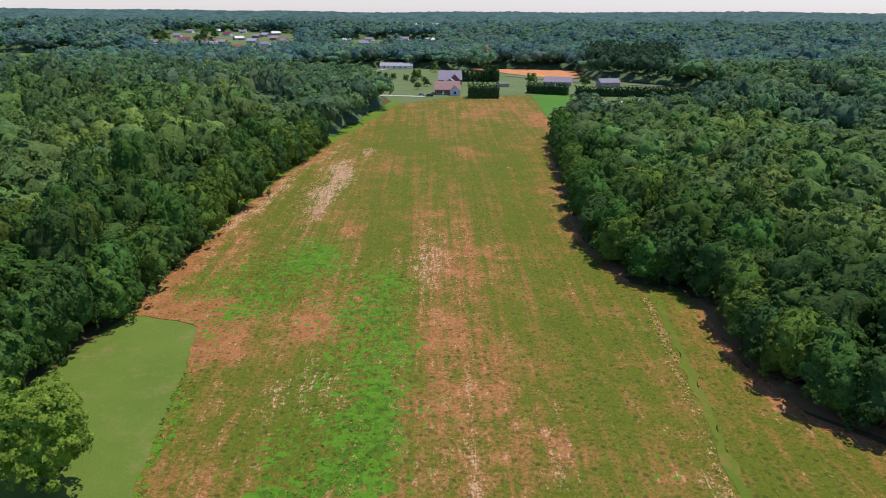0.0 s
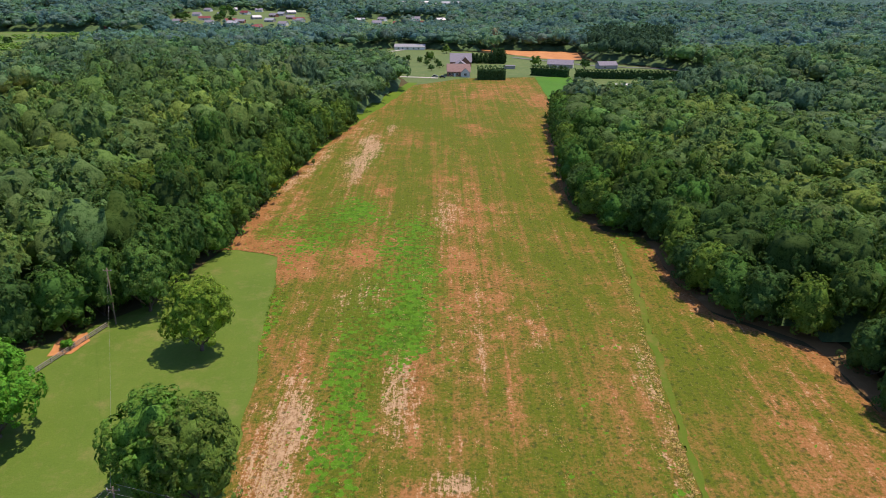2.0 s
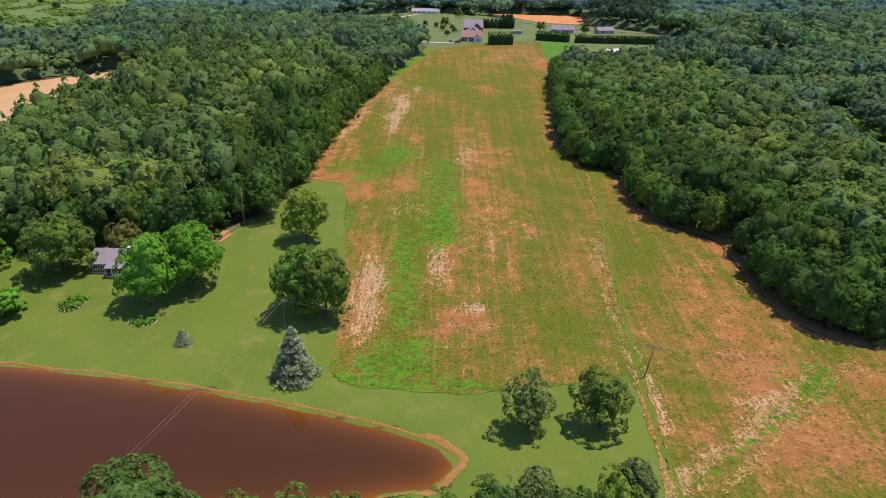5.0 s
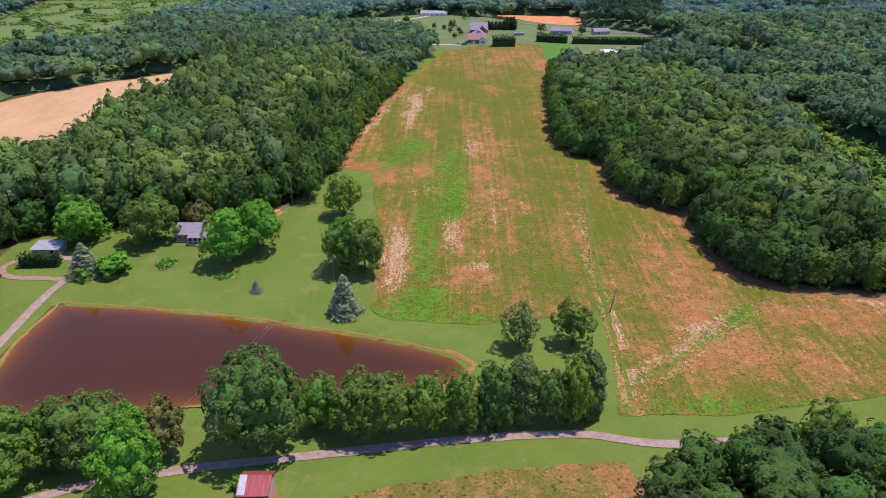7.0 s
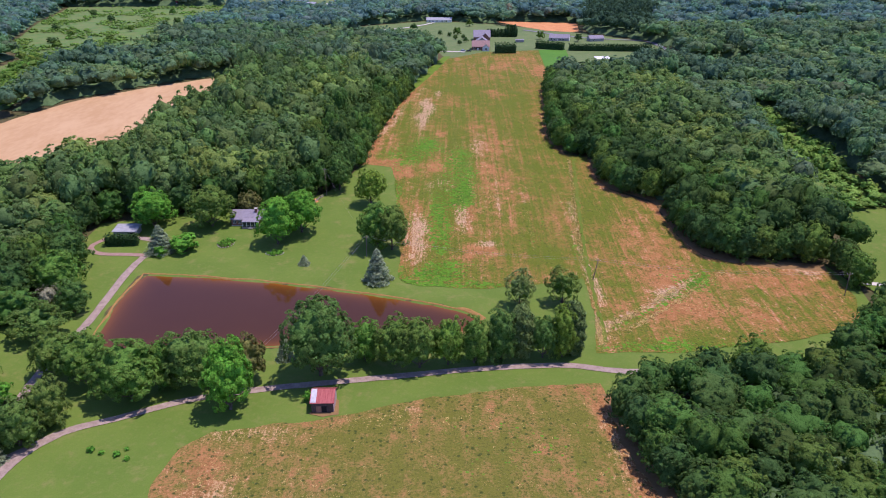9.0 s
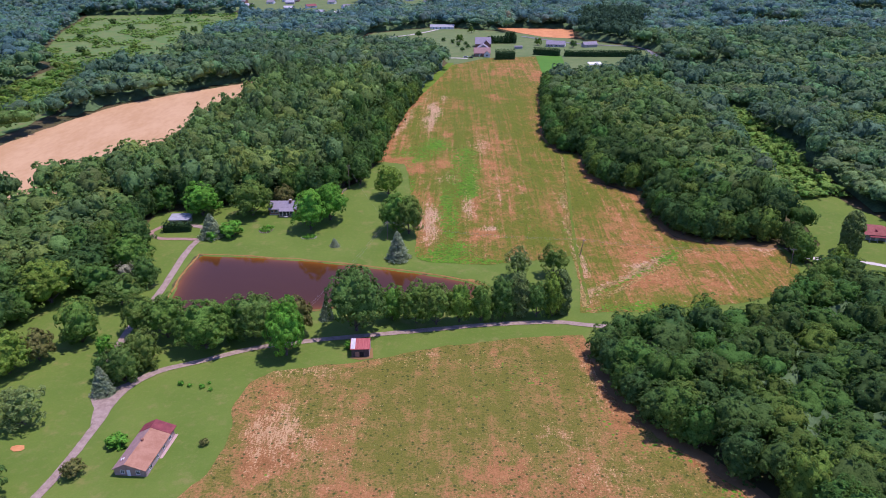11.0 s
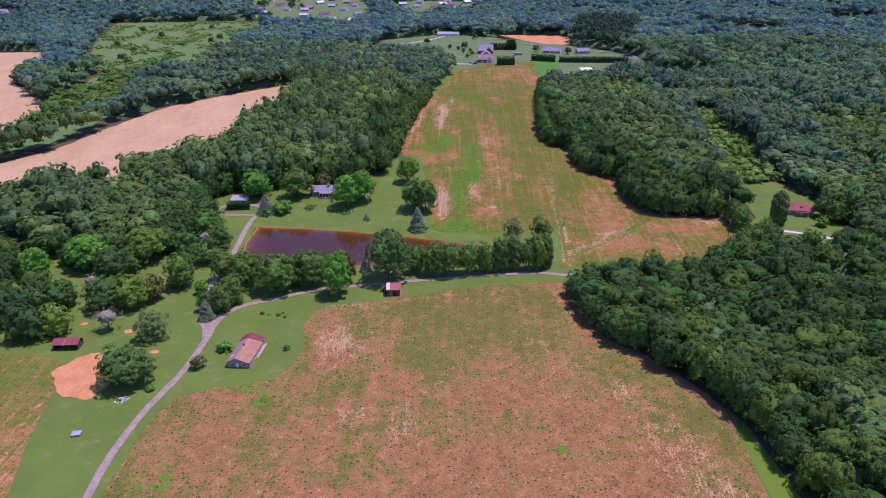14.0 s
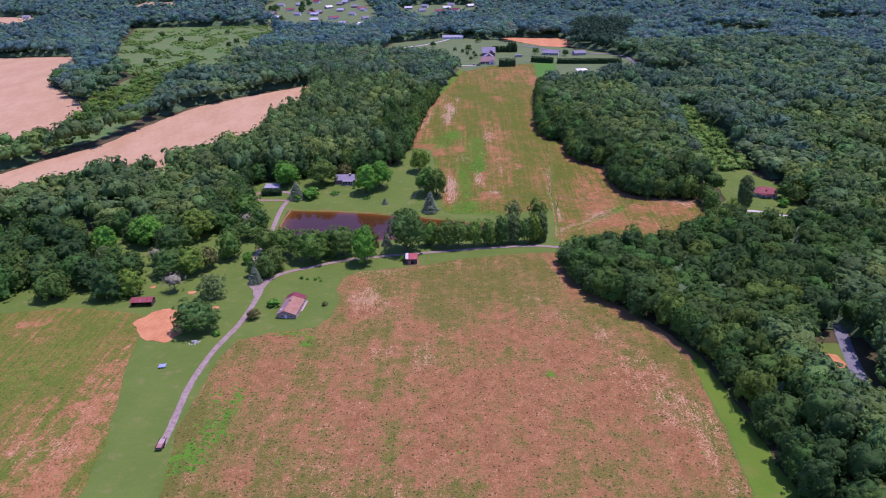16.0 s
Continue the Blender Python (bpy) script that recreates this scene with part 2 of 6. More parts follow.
def leaf_material(name, dark, mid, light, through_light=0.3, extra=()):
    """Leaves: a tone per tree, a shade per leaf cluster, shaded gaps painted between clumps, and some light let
    through.
    """
    m, nt, b = material(name, 0.75, 0, 0.08)
    geo, info = nt.nodes.new("ShaderNodeNewGeometry"), nt.nodes.new("ShaderNodeObjectInfo")
    own = attribute(nt, "tone", "Fac")
    tone = math_node(nt, "ADD", own, math_node(nt, "MULTIPLY", math_node(nt, "LESS_THAN", own, 0.001), info.outputs["Random"]))
    ramp = nt.nodes.new("ShaderNodeValToRGB")
    ramp.color_ramp.elements[0].color, ramp.color_ramp.elements[1].color = (*dark, 1), (*light, 1)
    ramp.color_ramp.elements.new(0.55).color = (*mid, 1)
    for at, c in extra:
        ramp.color_ramp.elements.new(at).color = (*c, 1)
    nt.links.new(tone, ramp.inputs[0])
    shade = math_node(nt, "ADD", math_node(nt, "MULTIPLY", geo.outputs["Random Per Island"], 0.5), 0.80)
    hsv = add(nt, "ShaderNodeHueSaturation", Color=ramp.outputs[0], Value=shade)
    nt.links.new(math_node(nt, "ADD", math_node(nt, "MULTIPLY", geo.outputs["Random Per Island"], 0.03), 0.485), hsv.inputs["Hue"])
    v = place(nt)
    # noise pulls the colour towards black: shade between leaf clumps, painted in
    clump = math_node(nt, "ADD", math_node(nt, "MULTIPLY", grain(nt, v, 0.8, 2.0, 0.6), 0.4), math_node(nt, "MULTIPLY", grain(nt, v, 2.6, 3.0, 0.7), 0.6))
    leafy = blend(nt, 1.0, hsv.outputs[0], add(nt, "ShaderNodeCombineColor", Red=span(nt, clump, 0.30, 0.58), Green=span(nt, clump, 0.28, 0.57), Blue=span(nt, clump, 0.28, 0.59)).outputs[0], "MULTIPLY")
    nt.links.new(leafy, b.inputs["Base Color"])
    bump(nt, b, clump, 0.9, 0.5)
    tl = add(nt, "ShaderNodeBsdfTranslucent", Color=blend(nt, 0.3, leafy, (0.14, 0.26, 0.05)))
    mix = nt.nodes.new("ShaderNodeMixShader")
    mix.inputs[0].default_value = through_light
    nt.links.new(b.outputs[0], mix.inputs[1])
    nt.links.new(tl.outputs[0], mix.inputs[2])
    nt.links.new(mix.outputs[0], nt.nodes["Material Output"].inputs[0])
    return m


LEAF = leaf_material("oak_leaf", (0.085, 0.160, 0.048), (0.111, 0.205, 0.048), (0.192, 0.291, 0.048),
                     through_light=0.45, extra=((0.25, (0.091, 0.179, 0.048)), (0.4, (0.116, 0.195, 0.048)), (0.7, (0.111, 0.248, 0.048)), (0.85, (0.156, 0.242, 0.048))))
LEAF_YARD = leaf_material("yard_leaf", (0.147, 0.263, 0.062), (0.187, 0.328, 0.059), (0.309, 0.448, 0.059),
                     through_light=0.45, extra=((0.25, (0.157, 0.292, 0.066)), (0.4, (0.223, 0.305, 0.066)), (0.7, (0.187, 0.378, 0.059)), (0.85, (0.265, 0.384, 0.059))))
# farther foliage made lighter and bluer: distance haze painted into the leaf colours
LEAF_FAINT_HAZE = leaf_material("faint_haze_leaf", (0.153, 0.252, 0.087), (0.190, 0.317, 0.084), (0.320, 0.420, 0.094), 0.45, ((0.25, (0.170, 0.284, 0.095)), (0.4, (0.204, 0.298, 0.093)), (0.7, (0.202, 0.363, 0.094)), (0.85, (0.261, 0.355, 0.094))))
LEAF_FULL_HAZE = leaf_material("far_wood_leaf", (0.132, 0.250, 0.236), (0.171, 0.314, 0.228), (0.266, 0.417, 0.225), 0.45, ((0.25, (0.142, 0.281, 0.267)), (0.4, (0.206, 0.281, 0.240)), (0.7, (0.170, 0.359, 0.225)), (0.85, (0.218, 0.351, 0.225))))
LEAF_HALF_HAZE = leaf_material("half_haze_leaf", (0.139, 0.242, 0.138), (0.175, 0.305, 0.133), (0.286, 0.404, 0.137), 0.45, ((0.25, (0.152, 0.274, 0.154)), (0.4, (0.199, 0.280, 0.142)), (0.7, (0.180, 0.349, 0.137)), (0.85, (0.233, 0.341, 0.137))))
# dark mottles paint shaded gaps between far crowns; the blue cast paints haze
LEAF_FAR_HAZE = plain("far_canopy", (0.016, 0.048, 0.046), (0.074, 0.156, 0.120), 0.03, 0.95, relief=0.9)
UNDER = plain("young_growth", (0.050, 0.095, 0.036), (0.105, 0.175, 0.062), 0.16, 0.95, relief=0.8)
LEAF_BRIGHT = leaf_material("maple_leaf", (0.148, 0.372, 0.040), (0.167, 0.414, 0.044), (0.193, 0.456, 0.050))
LEAF_DARK = leaf_material("cedar_leaf", (0.216, 0.296, 0.095), (0.242, 0.329, 0.101), (0.276, 0.361, 0.109), 0.4)
LEAF_HEDGE = leaf_material("hedge_leaf", (0.050, 0.105, 0.036), (0.062, 0.125, 0.040), (0.080, 0.150, 0.048), 0.3)
LEAF_PINE = leaf_material("pine_needle", (0.050, 0.105, 0.062), (0.062, 0.125, 0.070), (0.080, 0.150, 0.080), 0.3)
LEAF_BLUE = leaf_material("spruce_needle", (0.432, 0.511, 0.316), (0.486, 0.556, 0.351), (0.517, 0.589, 0.380), 0.5)
LEAF_SCRUB = leaf_material("scrub_leaf", (0.168, 0.317, 0.059), (0.218, 0.377, 0.070), (0.286, 0.438, 0.082))
WEED_DRY = leaf_material("dull_weed_leaf", (0.075, 0.112, 0.029), (0.112, 0.165, 0.036), (0.165, 0.225, 0.046))
LEAF_GREY = leaf_material("dry_twig", (0.240, 0.225, 0.143), (0.285, 0.255, 0.169), (0.330, 0.300, 0.195), 0.1)
LEAF_BROWN = leaf_material("browned_leaf", (0.221, 0.206, 0.067), (0.248, 0.241, 0.073), (0.276, 0.262, 0.085), 0.4)
WEED = leaf_material("weed_leaf", (0.114, 0.213, 0.020), (0.156, 0.294, 0.024), (0.229, 0.383, 0.036))
BARK = plain("bark", (0.09, 0.065, 0.045), (0.17, 0.13, 0.10), 3, 0.95, relief=0.6, stretch=(1, 1, 0.25))
FLOOR = grass_material("woodland_floor", (0.085, 0.085, 0.03), (0.13, 0.095, 0.045), (0.20, 0.12, 0.06))
MOWN = grass_material("mown_grass", (0.130, 0.209, 0.028), (0.165, 0.240, 0.036), (0.246, 0.251, 0.068))
FAR_GRASS = grass_material("far_mown_grass", (0.14, 0.21, 0.07), (0.18, 0.24, 0.085), (0.26, 0.26, 0.12))
BRIGHT_GRASS = grass_material("bright_grass", (0.085, 0.24, 0.025), (0.10, 0.27, 0.03), (0.14, 0.26, 0.04))
ROUGH_GRASS = grass_material("rough_meadow", (0.11, 0.23, 0.05), (0.18, 0.25, 0.07), (0.27, 0.21, 0.10))
FIELD_N_MAT = field_material("weedy_stubble", (0.118, 0.150, 0.013), (0.236, 0.156, 0.033), ((0.268, 0.116, 0.037), (0.400, 0.188, 0.070)), 0.06, -0.05, 0.03, soft=0.28)
FIELD_S_MAT = field_material("dry_stubble", (0.150, 0.150, 0.024), (0.285, 0.180, 0.055), ((0.225, 0.104, 0.034), (0.375, 0.180, 0.068)), 0.17, -0.06, -0.12, 1.3, tufts=0.85, row_weight=1.1, soft=0.30, fleck=1.8, row_scale=0.20, straw=((0.32, 0.19, 0.082), (0.52, 0.335, 0.160)))
FIELD_W_MAT = field_material("patchy_stubble", (0.115, 0.175, 0.016), (0.230, 0.175, 0.036), ((0.290, 0.130, 0.040), (0.440, 0.215, 0.085)), 0.0, -0.20, 0.02)
WHEAT_MAT = plain("cut_wheat", (0.45, 0.275, 0.125), (0.53, 0.345, 0.175), 0.05, 0.95, relief=0.3, stretch=(1.0, 0.4, 1))
TRACK_MAT = grass_material("track_grass", (0.115, 0.190, 0.014), (0.15, 0.20, 0.018), (0.27, 0.20, 0.05))
STRAW_LEAF = leaf_material("straw_blade", (0.540, 0.357, 0.129), (0.648, 0.446, 0.163), (0.756, 0.535, 0.215), 0.2)
VERGE_MAT = grass_material("verge_grass", (0.128, 0.246, 0.016), (0.167, 0.266, 0.022), (0.215, 0.246, 0.036))
CLAY_MAT = plain("orange_clay", (0.50, 0.205, 0.072), (0.62, 0.29, 0.115), 0.12, 0.95, relief=0.4)
BANK_MAT = plain("muddy_bank", (0.25, 0.125, 0.030), (0.36, 0.21, 0.060), 0.8, 0.85, relief=0.5)
GRAVEL = plain("worn_gravel", (0.245, 0.178, 0.138), (0.377, 0.292, 0.235), 0.7, 0.95, relief=0.5)
ASPHALT = plain("grey_asphalt", (0.15, 0.15, 0.155), (0.22, 0.22, 0.22), 0.5, 0.9, relief=0.2)
CONCRETE = plain("pale_concrete", (0.50, 0.46, 0.40), (0.62, 0.58, 0.52), 0.8, 0.85)


def water_material():
    m, nt, b = material("muddy_water", 0.05, 0, 0.36)
    v = place(nt)
    c = blend(nt, grain(nt, v, 0.03, 3), (0.056, 0.022, 0.008), (0.076, 0.030, 0.010))
    c = blend(nt, attribute(nt, "shallow", "Fac"), c, (0.235, 0.085, 0.010))
    nt.links.new(c, b.inputs["Base Color"])
    b.inputs["IOR"].default_value = 1.33
    bump(nt, b, grain(nt, v, 0.9, 3), 0.06, 0.05)
    return m


WATER = water_material()


# ---- mesh helpers ----
def mesh_from(name, verts, tris, mats=(), tone=None, slots=None):
    """A mesh from arrays of points and triangles."""
    verts, tris = np.asarray(verts, np.float32), np.asarray(tris, np.int32)
    me = bpy.data.meshes.new(name)
    me.vertices.add(len(verts))
    me.vertices.foreach_set("co", verts.ravel())
    me.loops.add(tris.size)
    me.loops.foreach_set("vertex_index", tris.ravel())
    me.polygons.add(len(tris))
    me.polygons.foreach_set("loop_start", np.arange(0, tris.size, 3, dtype=np.int32))
    if slots is not None:
        me.polygons.foreach_set("material_index", np.asarray(slots, np.int32))
    if tone is not None:
        me.attributes.new("tone", "FLOAT", "POINT").data.foreach_set("value", np.asarray(tone, np.float32))
    for m in mats:
        me.materials.append(m)
    me.update(calc_edges=True)
    return me


def part(name, bm, mat, parent=None, label=""):
    """Links a bmesh (or a mesh) as one object, under its thing where one is given."""
    me = bm
    if isinstance(bm, bmesh.types.BMesh):
        me = bpy.data.meshes.new(name)
        bmesh.ops.recalc_face_normals(bm, faces=bm.faces)
        bm.to_mesh(me)
        bm.free()
        me.materials.append(mat)
    ob = new(name, me)
    ob.parent = parent
    return tagged(ob, label)


def thing(name, m, label, category, group=""):
    ob = new(name)
    ob.matrix_basis = m
    return tagged(ob, label, category, group)


def box(bm, x0, y0, z0, x1, y1, z1, bevel=0.0):
    got = bmesh.ops.create_cube(bm, size=1.0, matrix=Matrix.LocRotScale(((x0 + x1) / 2, (y0 + y1) / 2, (z0 + z1) / 2), None, (x1 - x0, y1 - y0, z1 - z0)))
    if bevel:
        edges = {e for v in got["verts"] for e in v.link_edges}
        bmesh.ops.bevel(bm, geom=list(edges), offset=bevel, segments=1, affect="EDGES")
    return bm


def solid(bm, outline, h):
    """A slab: outline (points in 3D) pushed along the vector h."""
    low = [bm.verts.new(p) for p in outline]
    high = [bm.verts.new(Vector(p) + Vector(h)) for p in outline]
    bm.faces.new(low[::-1])
    bm.faces.new(high)
    for i in range(len(low)):
        j = (i + 1) % len(low)
        bm.faces.new((low[i], low[j], high[j], high[i]))
    return bm


def tube(points, radii, sides=7):
    """Arrays of a tapered tube along points."""
    verts, tris = [], []
    points = [Vector(p) for p in points]
    for i, (p, r) in enumerate(zip(points, radii)):
        d = (points[min(i + 1, len(points) - 1)] - points[max(i - 1, 0)]).normalized()
        a = d.orthogonal().normalized()
        b = d.cross(a)
        for k in range(sides):
            t = 2 * math.pi * k / sides
            verts.append(p + (a * math.cos(t) + b * math.sin(t)) * r)
        if i:
            for k in range(sides):
                q, n = (i - 1) * sides, i * sides
                j = (k + 1) % sides
                tris += [(q + k, q + j, n + j), (q + k, n + j, n + k)]
    top = len(verts)
    verts.append(points[-1])
    tris += [((len(points) - 1) * sides + k, (len(points) - 1) * sides + (k + 1) % sides, top) for k in range(sides)]
    return np.array([tuple(v) for v in verts]), np.array(tris)


def join(pieces):
    vs, ts, n = [], [], 0
    for v, t in pieces:
        vs.append(v)
        ts.append(np.asarray(t) + n)
        n += len(v)
    return np.concatenate(vs), np.concatenate(ts)


# ---- ground sheet ----
def graded(lo, hi, a, b, fine, grow=1.16, top=160.0):
    mid = list(np.arange(a, b + fine / 2, fine))
    out, s, x = [], fine, mid[-1]
    while x < hi:
        s = min(s * grow, top)
        x += s
        out.append(x)
    low, s, x = [], fine, mid[0]
    while x > lo:
        s = min(s * grow, top)
        x -= s
        low.append(x)
    return np.array(low[::-1] + mid + out)


def grid_mesh(name, xs, ys, height, keep=None):
    X, Y = np.meshgrid(xs, ys)
    Z = height(X, Y)
    nx, ny = len(xs), len(ys)
    i = (np.arange(ny - 1)[:, None] * nx + np.arange(nx - 1)).ravel()
    quads = np.stack([i, i + 1, i + nx + 1, i + nx], 1)
    if keep is not None:
        quads = quads[keep.ravel()[quads].any(axis=1)]
    tris = np.concatenate([quads[:, [0, 1, 2]], quads[:, [0, 2, 3]]])
    verts = np.stack([X.ravel(), Y.ravel(), Z.ravel()], 1)
    used = np.unique(tris)
    remap = np.zeros(len(verts), np.int64)
    remap[used] = np.arange(len(used))
    return verts[used], remap[tris]


v, t = grid_mesh("ground", graded(-5200, 5200, -190, 140, 3.0), graded(-1500, 5600, -240, 460, 3.0), ground)
tagged(new("ground", mesh_from("ground", v, t, [FLOOR])), "shaded woodland floor and rough grass over gently rolling land", "ground", kind="structure")


def wavy(poly, step=3.0, wobble=0.5, seed=0):
    """An outline cut into short steps that waver a little."""
    out = []
    for (ax, ay), (bx, by) in zip(poly, poly[1:] + poly[:1]):
        n = max(1, round(math.hypot(bx - ax, by - ay) / step))
        for i in range(n):
            x, y = ax + (bx - ax) * i / n, ay + (by - ay) * i / n
            w = noise.noise_vector(Vector((x / 9, y / 9, seed))) + 0.5 * noise.noise_vector(Vector((x / 3, y / 3, seed + 5)))
            out.append((x + w.x * wobble, y + w.y * wobble))
    return out


def surface(name, poly, lift, step, mat, label, category, wobble=0.6, cover=None, seed=0):
    """A sheet that follows the ground inside an outline."""
    from mathutils.geometry import delaunay_2d_cdt
    rim = wavy(poly, min(step, 4.0), wobble, seed)
    xs, ys = [p[0] for p in rim], [p[1] for p in rim]
    gx, gy = np.meshgrid(np.arange(min(xs), max(xs), step), np.arange(min(ys), max(ys), step))
    gx, gy = gx.ravel(), gy.ravel()
    ok = inside(rim, gx, gy) & (edge_distance(poly, gx, gy) > step * 0.6)
    pts = [Vector(p) for p in rim] + [Vector(p) for p in zip(gx[ok], gy[ok])]
    n = len(rim)
    got = delaunay_2d_cdt(pts, [(i, (i + 1) % n) for i in range(n)], [list(range(n))], 1, 1e-5)
    P = np.array([tuple(p) for p in got[0]])
    T = np.array([f for f in got[2] if len(f) == 3])
    a, b, c = P[T[:, 0]], P[T[:, 1]], P[T[:, 2]]
    flip = (b[:, 0] - a[:, 0]) * (c[:, 1] - a[:, 1]) - (b[:, 1] - a[:, 1]) * (c[:, 0] - a[:, 0]) < 0
    T[flip] = T[flip][:, ::-1]
    me = mesh_from(name, np.column_stack([P, ground(P[:, 0], P[:, 1]) + lift]), T, [mat])
    if cover:
        col = np.zeros((len(P), 4), np.float32)
        col[:, 3] = 1
        warp = np.array([tuple(noise.noise_vector(Vector((x / 16, y / 24, 1))) * 7 + noise.noise_vector(Vector((x / 5, y / 9, 4))) * 3.5) for x, y in P])
        for k, x, y, rx, ry, w in cover:
            wx, wy = min(1.0, rx / 9), min(1.6, ry / 14)
            d = ((P[:, 0] + warp[:, 0] * wx - x) / rx) ** 2 + ((P[:, 1] + warp[:, 1] * wy * 1.5 - y) / ry) ** 2
            col[:, k] += 1.25 * w * np.exp(-0.7 * d ** 1.6)
        me.attributes.new("cover", "FLOAT_COLOR", "POINT").data.foreach_set("color", np.clip(col, -1, 1).ravel())
    return tagged(new(name, me), label, category, kind="structure")


def ribbon(name, line, width, lift, mat, label, category, step=2.5, wobble=0.25, crown=0.0):
    """A road along a line, with slightly ragged edges."""
    pts = []
    L = [Vector((*p, 0)) for p in line]
    for i in range(len(L) - 1):
        p0, p1, p2, p3 = L[max(i - 1, 0)], L[i], L[i + 1], L[min(i + 2, len(L) - 1)]
        n = max(2, round((p2 - p1).length / step))
        for k in range(n):
            s = k / n
            pts.append(0.5 * ((2 * p1) + (p2 - p0) * s + (2 * p0 - 5 * p1 + 4 * p2 - p3) * s * s + (3 * p1 - p0 - 3 * p2 + p3) * s ** 3))
    pts.append(L[-1])
    V, T = [], []
    cols = (-1, -0.5, 0, 0.5, 1)
    for i, p in enumerate(pts):
        d = (pts[min(i + 1, len(pts) - 1)] - pts[max(i - 1, 0)]).normalized()
        side = Vector((d.y, -d.x, 0))
        for c in cols:
            w = width / 2 * c + (wobble * noise.noise(Vector((p.x / 3, p.y / 3, c * 7))) if abs(c) == 1 else 0)
            q = p + side * w
            V.append((q.x, q.y, gz(q.x, q.y) + lift + crown * (1 - abs(c))))
        if i:
            for c in range(4):
                a, b = (i - 1) * 5 + c, i * 5 + c
                T += [(a, a + 1, b + 1), (a, b + 1, b)]
    return tagged(new(name, mesh_from(name, V, T, [mat])), label, category, kind="structure")


# cover patches: centre, half sizes, strength
SOIL_N = [(-47, 132, 12, 6, 0.7), (-39, 118, 4.6, 7, 0.65), (-23.2, 123, 3.6, 8, 0.75), (-31, 40, 4.0, 20, 0.62), (-7.2, 36, 2.8, 9, 0.55), (0.3, 37, 5, 5, 0.5), (-7, 66, 3, 15, 0.5), (4.5, 110, 5, 40, 0.38), (3, 172, 8, 36, 0.3),
          (14, 276, 6, 14, 0.4), (10, 330, 22, 60, 0.10), (53, 345, 5, 22, 0.6), (58, 34, 16, 26, 0.42), (-20, 181, 3, 5, 0.5), (16, 90, 2.6, 8, 0.4), (52, -4, 14, 7, 0.5), (98, 12, 20, 8, 0.4), (-36, 82, 2.2, 3, 0.5)]
SOIL_N2 = [(75, -12, 26, 8, 0.35), (-15, 255, 10, 14, 0.25), (35, 385, 20, 30, 0.3), (11, 60, 2.0, 40, 0.30), (-46, 165, 5, 16, 0.3), (-27, 75, 3, 10, 0.25), (66, 12, 6, 8, 0.4), (-12, 30, 9, 2.2, 0.35)]
STRAW_N = [(-31, 240, 5.0, 20, 0.70), (-35, 208, 5.0, 15, 0.62), (-25.5, 277, 3, 12, 0.5), (-0.5, 160, 4.5, 26, 0.36), (-20, 102, 4.5, 11, 0.30), (-29, 49, 4.6, 22, 0.66), (-9.2, 65, 2.8, 11, 0.5), (0.5, 42.5, 3.5, 2.2, 0.6), (37, 69, 1.8, 15, 0.4),
           (33.6, 36, 1.5, 18, 0.4), (35.3, 8, 1.6, 14, 0.5), (58, 4, 5, 5, 0.4), (-9.7, 115, 1.0, 9, 0.45), (5, 92, 1.3, 22, 0.36), (18.2, 96, 0.9, 4, 0.4), (17, 87, 1.4, 10, 0.3), (31.5, -20, 2.2, 9, 0.5), (114, 20, 8, 4, 0.45)]
LUSH_N = [(-35, 147, 15, 19, 0.46), (-9.5, 128, 8, 28, 0.44), (-9.8, 90, 4.4, 13, 0.46), (-40.3, 96, 2.4, 18, 0.5), (-17, 39, 6, 11, 0.36), (-19, 18, 10.5, 8, 0.55), (-2.6, 10.8, 6, 2.2, 0.45), (-15, 84, 7.5, 20, 0.42), (-20, 60, 5, 14, 0.36),
          (33.8, 40, 2.2, 20, 0.22), (72, 14, 7, 7, 0.34), (60, -30, 32, 3.6, 0.42), (48, 138, 6, 8, 0.2), (24, 112, 4, 40, 0.10), (17, 38, 12, 12, 0.12), (-30, 170, 8, 14, 0.2)]
SMOOTH_N = [(24, 195, 8, 34), (10, 250, 30, 20), (25, 300, 14, 60), (-10, 310, 20, 40), (47.5, 137, 7, 9), (24, 110, 7, 36), (20, 40, 10, 14), (45, 60, 5, 60), (-8, 210, 16, 24)]
SOIL_S = [(-40, -185, 36, 32, 0.34), (5, -165, 27, 44, 0.34), (42, -178, 22, 34, 0.32), (-98, -158, 16, 22, 0.36), (-66, -102, 11, 20, 0.34), (31, -86, 4, 15, 0.6), (26.5, -64, 3, 9, 0.6), (-10, -330, 90, 100, 0.3), (-35, -130, 26, 22, 0.16), (-72, -82, 6, 12, 0.3), (12, -128, 20, 16, 0.2)]
STRAW_S = [(-67, -98, 7, 10, 0.38), (-62, -108, 8, 9, 0.32), (-66, -71, 16, 3.5, 0.42), (26, -72, 3.4, 14, 0.4), (37, -133, 5, 8, 0.34), (50, -172, 13, 22, 0.28), (-54, -147, 4, 4, 0.4), (-36, -150, 5, 10, 0.26), (-24, -62, 8, 3.0, 0.34), (8, -103, 13, 4, 0.26), (20, -116, 10, 5, 0.24), (60, -205, 5, 25, 0.3), (-45, -240, 30, 40, 0.14)]
